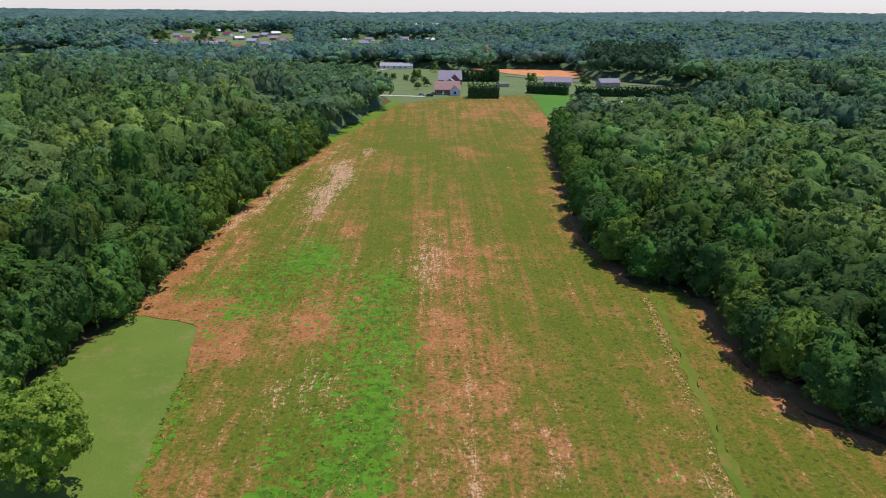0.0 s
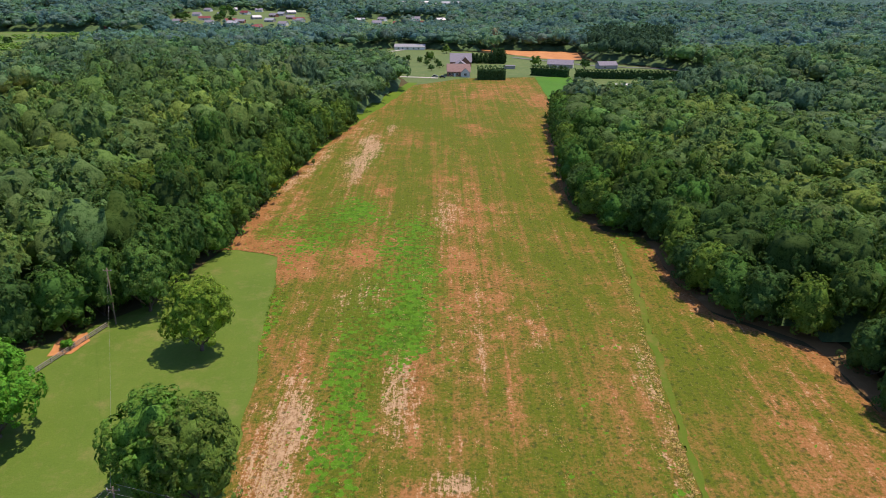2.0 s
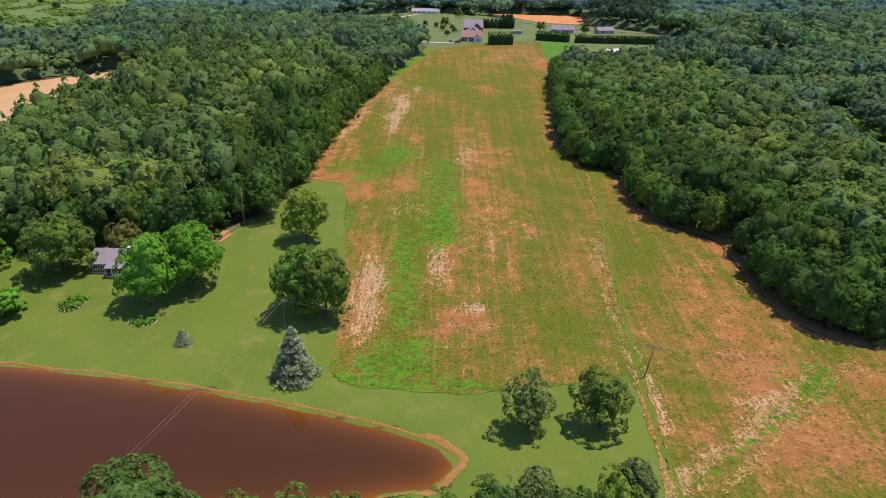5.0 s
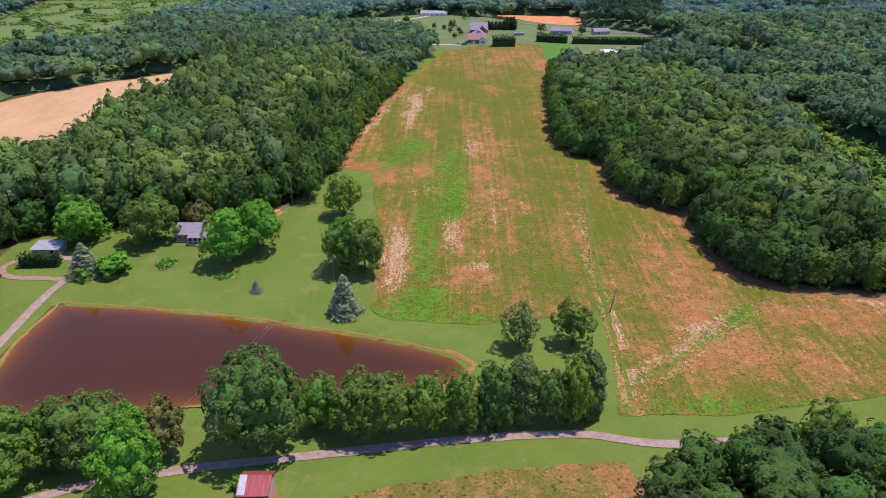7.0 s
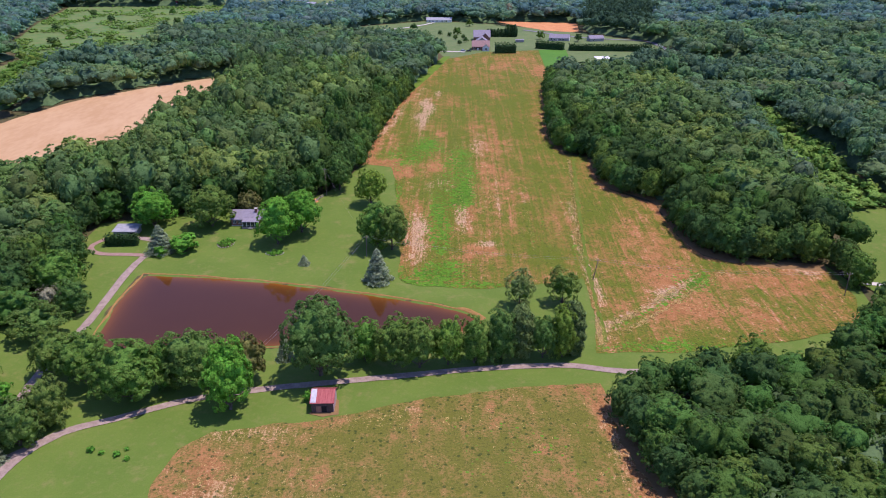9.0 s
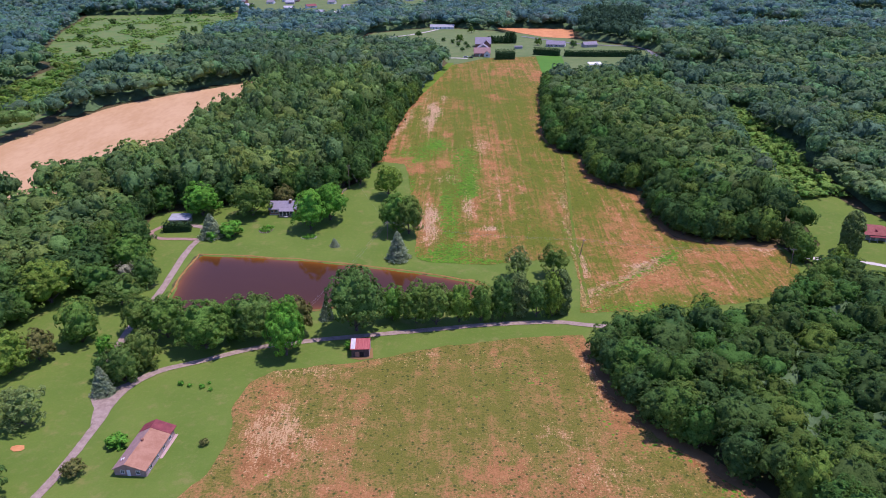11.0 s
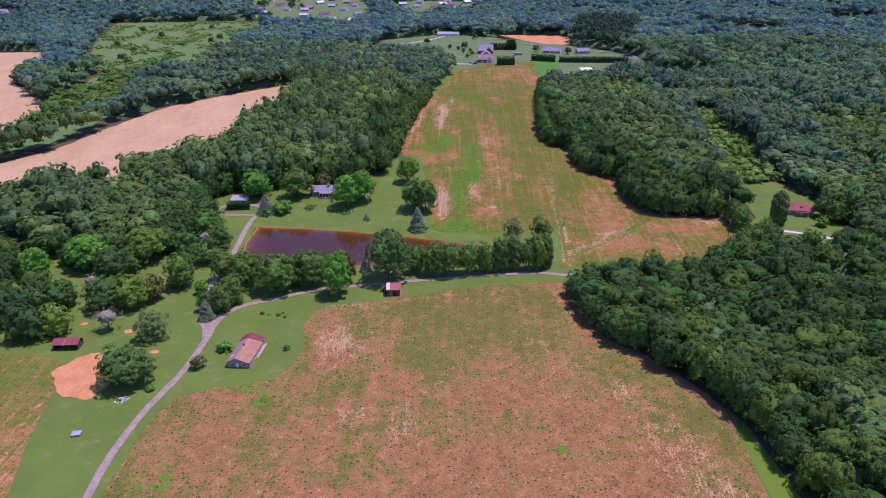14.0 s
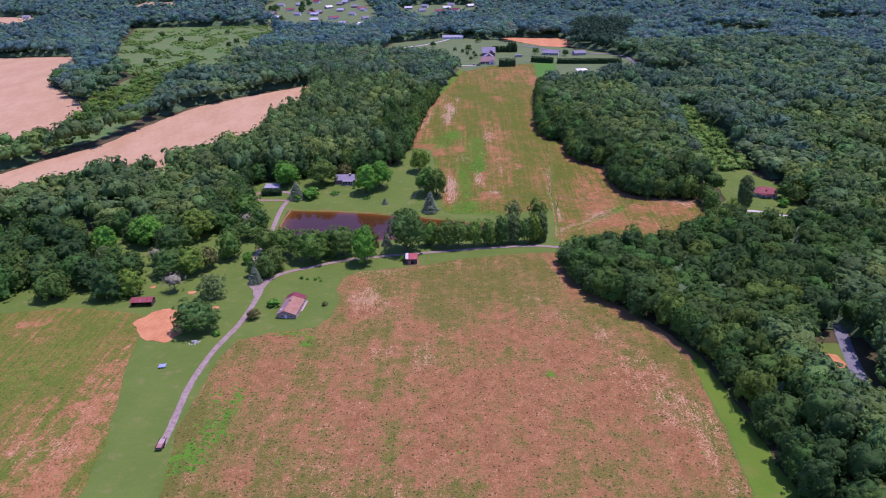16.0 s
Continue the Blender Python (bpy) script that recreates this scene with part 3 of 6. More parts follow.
LUSH_S = [(-102.5, -178, 3.4, 15, 0.44), (-84, -139, 3.2, 3.6, 0.62), (-103, -203, 8, 12, 0.34), (-111, -211, 7, 6, 0.34), (11.5, -163, 3.6, 3, 0.42), (-94, -131, 15, 4, 0.34), (-45, -203, 3.4, 13, 0.26), (-77, -211, 5, 6, 0.28), (-19.5, -200, 2.4, 14, 0.2), (52, -124, 9, 10, 0.22), (40, -110, 8, 7, 0.22), (61, -145, 5, 12, 0.26), (-110, -190, 5, 20, 0.3), (5, -76, 30, 12, 0.16), (30, -100, 8, 14, 0.16)]
SMOOTH_S = [(-12, -80, 40, 20), (46, -120, 15, 11), (60, -150, 6, 20), (-45, -203, 4, 16), (-20, -110, 20, 14)]
SOIL_W = [(-153, -165, 9, 34, 0.5), (-146, -203, 8, 24, 0.5), (-205, -122, 9, 3, 0.4), (-166, -184, 10, 5, 0.36), (-175, -205, 24, 8, 0.3), (-160, -240, 20, 30, 0.3)]
STRAW_W = [(-152, -186, 8, 30, 0.22), (-170, -205, 20, 8, 0.24), (-186, -172, 14, 3, 0.2)]
LUSH_W = [(-182, -148, 14, 20, 0.24), (-160, -204, 5, 10, 0.24), (-200, -170, 14, 14, 0.2), (-165, -119, 16, 4, 0.3)]


def strung(line, n, rx, ry, w):
    """Patches in a chain along a line."""
    out = []
    for i in range(n):
        at = i / (n - 1) * (len(line) - 1)
        k = min(int(at), len(line) - 2)
        (ax, ay), (bx, by) = line[k], line[k + 1]
        out.append((ax + (bx - ax) * (at - k), ay + (by - ay) * (at - k), rx, ry, w))
    return out


WOOD_EDGE_E = [(52, 300), (45, 256), (41, 200), (40.5, 165), (43, 150)]
WOOD_EDGE_SE = [(56, 128), (56, 108), (60, 97), (73, 82), (75, 55), (80, 36), (95, 27), (118, 20)]
WOOD_EDGE_W = [(-30, 350), (-44, 278), (-52, 225), (-56.5, 170), (-58, 136)]
WOOD_EDGE_S = [(27, -58), (27, -75), (33, -94), (44, -110), (54, -123), (64, -143), (69, -165)]
SOIL_N2 += strung(WOOD_EDGE_E, 22, 3.0, 6, 0.42) + strung(WOOD_EDGE_SE, 40, 3.0, 3.6, 0.5) + strung(WOOD_EDGE_W, 30, 3.4, 6, 0.32)
STRAW_N2 = strung([(33, -20), (48, -5), (62, 7), (72, 15)], 18, 2.2, 1.8, 0.42) + strung(WOOD_EDGE_SE, 24, 1.2, 2.4, 0.2) + strung([(-35, 300), (-47, 235), (-54, 185)], 16, 2.2, 7, 0.22)
LUSH_N2 = strung([(38, -18), (54, -3), (66, 6), (84, 26)], 16, 2.0, 2.0, 0.34) + strung([(-34, 26), (-33, 12), (-20, 9), (-5, 8.5), (10, 10)], 20, 2.2, 2.2, 0.22)
SOIL_S2 = strung(WOOD_EDGE_S, 26, 2.4, 4, 0.4)
COVER_N = [(0, *p) for p in SOIL_N + SOIL_N2] + [(1, *p) for p in STRAW_N + STRAW_N2] + [(2, *p[:4], p[4] * 1.25) for p in LUSH_N + LUSH_N2] + [(k, *p, -0.26) for p in SMOOTH_N for k in (0, 1)]
COVER_S = [(0, *p) for p in SOIL_S + SOIL_S2] + [(1, *p) for p in STRAW_S] + [(2, *p[:4], p[4] * 1.5) for p in LUSH_S] + [(k, *p, -0.26) for p in SMOOTH_S for k in (0, 1)]
COVER_W = [(0, *p) for p in SOIL_W] + [(1, *p) for p in STRAW_W] + [(2, *p) for p in LUSH_W]
surface("lawn", LAWN, 0.14, 4.0, MOWN, "mown green grass round the house, pond and drive", "lawn", 0.4)
surface("field_north", FIELD_N, 0.24, 2.2, FIELD_N_MAT, "long weedy stubble field with red soil, straw and green weeds", "field", 1.1, COVER_N, 1)
surface("field_south", FIELD_S, 0.24, 2.6, FIELD_S_MAT, "dry reddish stubble field with scattered weeds", "field", 1.2, COVER_S, 2)
surface("field_west", FIELD_W, 0.24, 4.0, FIELD_W_MAT, "green field with patches of straw and red soil", "field", 1.2, COVER_W, 3)
surface("verge", VERGE, 0.2, 3.0, VERGE_MAT, "bright yellow-green grass between field and wood", "grass", 1.2)
ribbon("grass_track", [(46, 135), (43, 105), (39, 68), (36.8, 43), (34.5, 10), (33.2, -14), (32.5, -27)], 1.3, 0.28, TRACK_MAT, "narrow green grassy track along the field", "track", 1.5, 0.9)
surface("wood_edge_grass", [(-18, 420), (-24, 420), (-47, 312), (-58, 240), (-63, 180), (-60.5, 165), (-57.5, 168), (-54.5, 200), (-49.5, 245), (-42.5, 287), (-32.5, 336), (-19.5, 408)], 0.2, 3.0, VERGE_MAT, "green grass strip along the shaded wood's edge", "grass", 1.0)
surface("grass_strip", STRIP, 0.35, 6.0, BRIGHT_GRASS, "bright green strip of fresh grass beside the field", "grass")
surface("wheat_field", WHEAT, 0.15, 8.0, WHEAT_MAT, "pale tan harvested wheat field behind the woods", "field", 1.5)
surface("wheat_field_far", WHEAT_FAR, 0.3, 12.0, WHEAT_MAT, "pale tan harvested wheat field beyond the hedgerow", "field", 2)
surface("meadow", MEADOW, 0.4, 14.0, ROUGH_GRASS, "rough green meadow with scattered scrub", "meadow", 3)
surface("hedgerow_grass", HEDGEROW, 0.35, 12.0, ROUGH_GRASS, "rough grass under the scrub between the wheat fields", "meadow", 3)
surface("far_lawn", FAR_LAWN, 0.15, 7.0, FAR_GRASS, "mown lawns round the far houses", "lawn", 1)
surface("clay_field", CLAY, 0.35, 8.0, CLAY_MAT, "bare orange clay field behind the far houses", "field", 1.5)
for nm, poly, mat, lab in (("suburb_lawn", SUBURB, FAR_GRASS, "open lawns of a distant housing estate"), ("suburb_lawn_east", SUBURB_E, FAR_GRASS, "open lawns among distant houses"),
                           ("town_lawn", TOWN, FAR_GRASS, "open ground of a distant town"), ("tan_field", TAN_FAR, WHEAT_MAT, "distant tan field"), ("tan_hill", TAN_HILL, WHEAT_MAT, "distant tan field among woods"),
                           ("clearing_east", CLEARING_E, MOWN, "green clearing beside the red-roofed house"), ("drive_lawn", DRIVE_LAWN, FAR_GRASS, "small lawn with a pale drive in the woods"),
                           ("clearing_hill", CLEARING_NE, FAR_GRASS, "distant grassy clearing in the woods"), ("clearing_mid", CLEARING_M, FAR_GRASS, "narrow grassy clearing in the woods"), ("young_wood_floor", YOUNG, ROUGH_GRASS, "light green young growth in the woods")):
    surface(nm, poly, 0.6 if nm in ("town_lawn", "tan_hill") else 0.4, 25.0 if poly[0][1] > 600 else 5.0, mat, lab, "clearing", 2)
surface("roadside", ROADSIDE_AREA, 0.2, 4.0, MOWN, "grass verge along the paved road", "grass", 1.0)
surface("clay_verge", [(119.5, -149), (123.5, -150), (123, -159), (119, -160)], 0.3, 2.0, CLAY_MAT, "bare orange clay beside the paved road", "bare ground", 0.8)
surface("gravel_yard", [(114, -166), (120, -166), (121, -176), (112, -178)], 0.3, 2.0, GRAVEL, "grey gravel pull-off beside the paved road", "gravel", 0.8)
for cx, cy, cr in ((-169, -87, 1.3), (-148.5, -93, 1.7), (-132, -108, 1.6)):
    surface("bare_spot", [(cx + cr * 1.3 * math.cos(k * 0.9), cy + cr * math.sin(k * 0.9)) for k in range(7)], 0.25, 1.5, CLAY_MAT, "small bare orange clay spot in the grass", "bare ground", 1.2, seed=int(-cx))
surface("dirt_patch", DIRT, 0.26, 2.0, CLAY_MAT, "bare orange clay patch beside the round tree", "bare ground", 3.2)

MARGIN_MAT = grass_material("bare_margin_soil", (0.27, 0.150, 0.062), (0.33, 0.185, 0.080), (0.40, 0.25, 0.12))
ribbon("bare_margin", [(60.5, 345), (54.5, 308), (47, 256), (42, 200), (41, 165), (44.5, 150)], 6.5, 0.21, MARGIN_MAT, "bare reddish soil margin along the wood", "bare ground", 3, 1.2)
ribbon("bare_margin", [(56.5, 138), (57, 110), (60, 98), (75.5, 82), (78, 50), (83, 36), (96, 28), (121, 22.5)], 6.5, 0.21, MARGIN_MAT, "bare reddish soil margin along the wood", "bare ground", 3, 1.2)
ribbon("bare_margin", [(28.5, -54), (29.5, -74), (35, -94.5), (47, -112), (59, -130.5), (67.5, -153)], 4.5, 0.3, MARGIN_MAT, "bare pinkish soil margin along the wood", "bare ground", 3, 1.2)

# ---- pond ----
rim = wavy(POND, 2.0, 0.5, 9)
from mathutils.geometry import delaunay_2d_cdt
gx, gy = np.meshgrid(np.arange(-132, -4, 2.0), np.arange(-38, 21, 2.0))
gx, gy = gx.ravel(), gy.ravel()
ok = inside(rim, gx, gy) & (edge_distance(POND, gx, gy) > 1.2)
got = delaunay_2d_cdt([Vector(p) for p in rim] + [Vector(p) for p in zip(gx[ok], gy[ok])], [(i, (i + 1) % len(rim)) for i in range(len(rim))], [list(range(len(rim)))], 1, 1e-5)
wp = np.array([tuple(p) for p in got[0]])
wt = np.array([f for f in got[2] if len(f) == 3])
me = mesh_from("pond_water", np.column_stack([wp, np.full(len(wp), WATER_Z)]), wt, [WATER])
me.attributes.new("shallow", "FLOAT", "POINT").data.foreach_set("value", np.exp(-edge_distance(POND, wp[:, 0], wp[:, 1]) / 2.6).astype(np.float32))
tagged(new("pond_water", me), "still reddish-brown muddy pond water", "pond", kind="structure")
bv, bt = [], []
for i, (x, y) in enumerate(rim):
    px, py = rim[i - 1]
    qx, qy = rim[(i + 1) % len(rim)]
    n = Vector((qy - py, px - qx)).normalized()
    if inside(POND, x + n.x * 2, y + n.y * 2):
        n = -n
    w = 0.2 + 0.3 * noise.noise(Vector((x / 5, y / 5, 3)))
    if x > -12 and y > -22:
        w += 2.2
    for d, z in ((-0.9, WATER_Z - 0.5), (-0.35, WATER_Z + 0.10), (-0.1, None), (0.12 + 0.6 * w, None)):
        bx, by = x + n.x * d, y + n.y * d
        bv.append((bx, by, gz(bx, by) + (0.26 if d == -0.1 else 0.20) if z is None else z))
m3 = len(rim)
for i in range(m3):
    for k in range(3):
        a, b = i * 4 + k, ((i + 1) % m3) * 4 + k
        bt += [(a, b, b + 1), (a, b + 1, a + 1)]
tagged(new("pond_bank", mesh_from("pond_bank", bv, bt, [BANK_MAT])), "orange-brown bare mud bank round the pond", "bank", kind="structure")

# ---- roads ----
ribbon("gravel_road", [(150, -52), (100, -46), (60, -42), (35, -43), (18, -40), (-6, -42), (-29, -46), (-46, -49), (-67, -53), (-84, -58), (-99, -66), (-110, -72), (-116, -84), (-116, -100), (-117, -122), (-121.4, -145), (-122.8, -168), (-121, -190), (-120, -204)],
       2.6, 0.27, GRAVEL, "worn grey-pink gravel farm lane", "road")
surface("drive_fork", [(-117.6, -99), (-116.5, -84), (-110.5, -74), (-104, -69.5), (-105.5, -68.2), (-112, -72), (-118.5, -80), (-122.5, -84.5), (-121.5, -87)], 0.262, 1.5, GRAVEL, "worn gravel where the drive meets the lane", "road", 0.3)
ribbon("house_drive", [(-116, -93), (-123, -84), (-127, -66), (-130, -43), (-130, -18), (-131, -3), (-132.3, 18), (-131, 32), (-128.5, 39), (-133, 45), (-142, 47)], 2.7, 0.265, GRAVEL, "gravel drive along the pond to the house", "road")
ribbon("drive_loop", [(-131.5, 32.6), (-140, 33.2), (-148, 33.5), (-153.5, 36.5), (-155, 41), (-152, 46)], 2.3, 0.272, plain("reddish_gravel", (0.27, 0.165, 0.125), (0.36, 0.24, 0.19), 0.8, 0.95, relief=0.4), "reddish gravel loop before the garage", "road")
ribbon("paved_road", [(154, -20), (147, -60), (139, -110), (127, -155), (113, -215), (97, -290), (80, -400)], 5.0, 0.27, ASPHALT, "grey paved country road through the trees", "road")
ribbon("far_drive", [(-60, 446), (-30, 446), (-5, 441)], 3.5, 0.4, CONCRETE, "pale concrete drive to the far house", "road")
ribbon("far_road", [(60, 600), (108, 535), (140, 515), (170, 498), (176, 440)], 5, 0.5, ASPHALT, "grey road past the far houses", "road")
ribbon("house_track", [(126, 13), (140, 9), (151, 7), (162, 1), (176, -5)], 2.6, 0.5, CONCRETE, "pale drive to the red-roofed house", "road")
ribbon("pale_drive", [(167, 386), (180, 380), (200, 381), (224, 383)], 3.5, 0.6, CONCRETE, "pale drive in a woodland clearing", "road")
ribbon("far_curve", [(-100, 600), (-75, 620), (-52, 655), (-40, 680)], 4, 0.5, CONCRETE, "pale curving drive by the far lawn", "road")


# ---- trees ----
def unit_ball(subdivisions):
    bm = bmesh.new()
    bmesh.ops.create_icosphere(bm, subdivisions=subdivisions, radius=1.0)
    got = np.array([tuple(v.co) for v in bm.verts]), np.array([[v.index for v in f.verts] for f in bm.faces])
    bm.free()
    return got


BALLS = {k: unit_ball(k) for k in (1, 2, 3, 4)}
ICO_V, ICO_T = BALLS[1]


def envelope(r, C, rad, mid, level, share):
    """The closed, lumpy mass of a crown: the outline of all its lobes seen from its middle."""
    D, T = BALLS[level]
    reach = np.zeros(len(D))
    for c, q in zip(C - (0, 0, mid), rad):
        b = D @ c
        k = b * b - c @ c + q * q
        reach = np.maximum(reach, np.where(k > 0, b + np.sqrt(np.clip(k, 0, None)), 0))
    return D * (reach * share * r.uniform(0.90, 1.07, len(D)))[:, None] + (0, 0, mid), T


def crown(seed, H, R, clear, lobes, leaves, size, style="broad"):
    """Arrays of a crown: lobes of leaf clusters over a closed mass of foliage."""
    r = np.random.RandomState(seed)
    mid, half = clear + (H - clear) * 0.5, (H - clear) * 0.5
    pieces = []
    if style in ("broad", "loose"):
        k = np.arange(lobes)
        up = 1 - (1.75 if clear > 0.05 * H else 1.95) * (k + 0.5) / lobes
        ang = k * 2.4 + r.uniform(0, 6)
        flat = np.where(up > 0, np.sqrt(np.clip(1 - up * up, 0, 1)), 1 - 0.12 * up * up)
        C = np.stack([flat * np.cos(ang) * R * 0.62, flat * np.sin(ang) * R * 0.62, mid + up * half * (0.64 if clear > 0.05 * H else 0.70)], 1) + r.normal(0, R * 0.08, (lobes, 3))
        rad = R * (r.uniform(0.32, 0.50, lobes) if style == "broad" else r.uniform(0.18, 0.34, lobes))
        C, rad = np.vstack([C, [(0, 0, mid)]]), np.append(rad, R * (0.62 if style == "broad" else 0.3))
        pieces.append(envelope(r, C, rad, mid, 4 if leaves > 3000 else 3 if leaves > 800 else 2 if leaves > 30 else 1, (0.78 if leaves > 3000 else 0.86) if style == "broad" else 0.66))
        # sprays: small rounded clumps all over the lobes
        sprays = lobes * max(3, leaves // (lobes * (14 if leaves < 3000 else 26)))
        which = r.choice(lobes, sprays * 4, p=rad[:-1] ** 2 / np.sum(rad[:-1] ** 2))
        U = r.normal(0, 1, (sprays * 4, 3))
        U /= np.linalg.norm(U, axis=1)[:, None]
        out = C[which] - (0, 0, mid)
        ok = (np.sum(U * out, 1) > -0.1 * R) & (U[:, 2] > -0.7)
        U, which = U[ok][:sprays], which[ok][:sprays]
        S = C[which] + U * (rad[which] * r.uniform(0.72, 1.0, len(which)))[:, None]
        srad = R * r.uniform(0.10, 0.19, len(S)) * (1.0 if leaves > 900 else 1.4)
        pick = r.choice(len(S), leaves, p=srad ** 2 / np.sum(srad ** 2))
        N0 = r.normal(0, 1, (leaves, 3)) * 0.8 + U[pick] * 1.2 + (0, 0, 0.45)
        U = N0 / np.linalg.norm(N0, axis=1)[:, None]
        P = S[pick] + U * (srad[pick] * r.uniform(0.88, 1.06, leaves))[:, None]
    else:
        s = r.uniform(0, 1, leaves) ** (1.5 if style == "cone" else 1.0)
        ang = r.uniform(0, 2 * math.pi, leaves)
        if style == "cone":
            reach = r.uniform(0.75, 1.15, leaves) * R * (1 - s) ** 0.8 * (0.70 + 0.22 * np.abs(np.sin(s * 26 + np.sin(ang * 3)))) * r.uniform(0.7, 1.3, 24 * 11)[(s * 23).astype(int) * 11 + (ang * 1.75).astype(int)] + 0.15
        else:
            reach = R * np.sqrt(np.clip(1 - (2 * s - 0.86) ** 2 * 0.74, 0.02, 1)) * (0.84 + 0.14 * np.sin(ang * 3 + s * 11) * np.sin(s * 17 + ang)) * r.uniform(0.85, 1.1, leaves)
        P = np.stack([reach * np.cos(ang), reach * np.sin(ang), clear + s * (H - clear)], 1)
        U = np.stack([np.cos(ang), np.sin(ang), np.full(leaves, 0.45)], 1)
        for q in np.linspace(0.06, 0.9, 6):
            w = R * 0.55 * ((1 - q) ** 0.8 if style == "cone" else math.sqrt(max(0.05, 1 - (2 * q - 0.86) ** 2 * 0.74)))
            pieces.append((ICO_V * (w, w, (H - clear) * 0.13) + (0, 0, clear + q * (H - clear)), ICO_T))
    n = len(P)
    around = P - (0, 0, mid - half * 0.3)
    around /= np.linalg.norm(around, axis=1)[:, None] + 1e-9
    N = (U + around * 0.3 + (0, 0, 0.2) + r.normal(0, 0.24, (n, 3))) if style == "broad" else (U * 0.45 + around * 0.4 + (0, 0, 0.7) + r.normal(0, 0.6, (n, 3)))
    N /= np.linalg.norm(N, axis=1)[:, None]
    A = np.cross(N, r.normal(0, 1, (n, 3)))
    A /= np.linalg.norm(A, axis=1)[:, None] + 1e-9
    B = np.cross(N, A)
    sz = (size * r.uniform(0.6, 1.35, n))[:, None]
    V = np.stack([P + A * sz * 0.7, P - A * sz * 0.45 + B * sz * 0.6, P - A * sz * 0.45 - B * sz * 0.6], 1).reshape(-1, 3)
    T = np.arange(n * 3).reshape(-1, 3)
    pieces.append((V, T))
    return join(pieces)


def trunk(seed, H, clear, girth, spread):
    r = random.Random(seed)
    pieces = [tube([(0, 0, -0.6), (0, 0, 0.3), (r.uniform(-.2, .2), r.uniform(-.2, .2), clear), (r.uniform(-.4, .4), r.uniform(-.4, .4), H * 0.75)], (girth * 1.3, girth, girth * 0.75, girth * 0.2))]
    for k in range(5):
        a, z = k * 1.26 + r.uniform(-.3, .3), clear * r.uniform(0.9, 1.4)
        pieces.append(tube([(0, 0, z), (math.cos(a) * spread * 0.35, math.sin(a) * spread * 0.35, z + spread * 0.3), (math.cos(a) * spread * 0.75, math.sin(a) * spread * 0.75, z + spread * 0.7)], (girth * 0.45, girth * 0.3, girth * 0.08), 5))
    return join(pieces)


TREE_KINDS = {}


def tree_kind(name, seed, leaves, size, mat, lobes=13, style="broad", clear=0.06, girth=0.028):
    """Unit meshes of a tree: 10 m high, 5 m in radius; scaled where it stands."""
    H, R = 10.0, 4.2 if style in ("broad", "loose") else (3.6 if style == "cone" else 3.2)
    c = crown(seed, H, R, H * clear, lobes, leaves, size, style)
    t = trunk(seed, H, H * clear, H * girth, R * 0.9)
    TREE_KINDS[name] = (mesh_from("crown", *c, [mat]), mesh_from("trunk", *t, [BARK]), H, R)


for k in range(4):
    tree_kind("yard%d" % k, 10 + k, 5200, 0.28, LEAF_YARD, 17)
    tree_kind("edge%d" % k, 20 + k, 1800, 0.37, LEAF, 16, clear=0.0)
for k in range(3):
    tree_kind("far%d" % k, 80 + k, 260, 1.1, LEAF, 8)
tree_kind("far_cedar", 84, 300, 1.1, LEAF_HEDGE, style="column", clear=0.03)
tree_kind("bright0", 31, 6000, 0.27, LEAF_BRIGHT, 18)
tree_kind("bright1", 32, 6000, 0.27, LEAF_BRIGHT, 16)
tree_kind("cedar", 33, 4500, 0.38, LEAF_DARK, style="column", clear=0.05)
tree_kind("cedar_b", 37, 4500, 0.28, LEAF_YARD, 15, clear=0.03)
tree_kind("spruce", 34, 7000, 0.34, LEAF_BLUE, style="cone", clear=0.02)
tree_kind("bare", 35, 1000, 0.2, LEAF_GREY, 30, style="loose", clear=0.12, girth=0.022)
tree_kind("brown", 36, 3500, 0.36, LEAF_BROWN, 12)
tree_kind("loose0", 41, 3600, 0.26, LEAF_DARK, 26, style="loose", clear=0.05)
tree_kind("loose1", 42, 3600, 0.26, LEAF_YARD, 24, style="loose", clear=0.05)
tree_kind("bush", 38, 1500, 0.6, LEAF_BRIGHT, 9, clear=0.0)
TREE_TALLY = []


def tree(kind, x, y, h, w, label, category="tree", name="tree", group="", turn=None):
    crown_me, trunk_me, H, R = TREE_KINDS[kind]
    r = random.Random(round(x * 13 + y * 7))
    m = Matrix.LocRotScale((x, y, gz(x, y) - 0.05), Euler((0, 0, r.uniform(0, 6.28) if turn is None else turn)), (w / 2 / R, w / 2 / R, h / H))
    ob = thing(name, m, label, category, group)
    part("crown", crown_me, None, ob)
    part("trunk", trunk_me, None, ob)
    TREE_TALLY.append((x, y))
    return ob


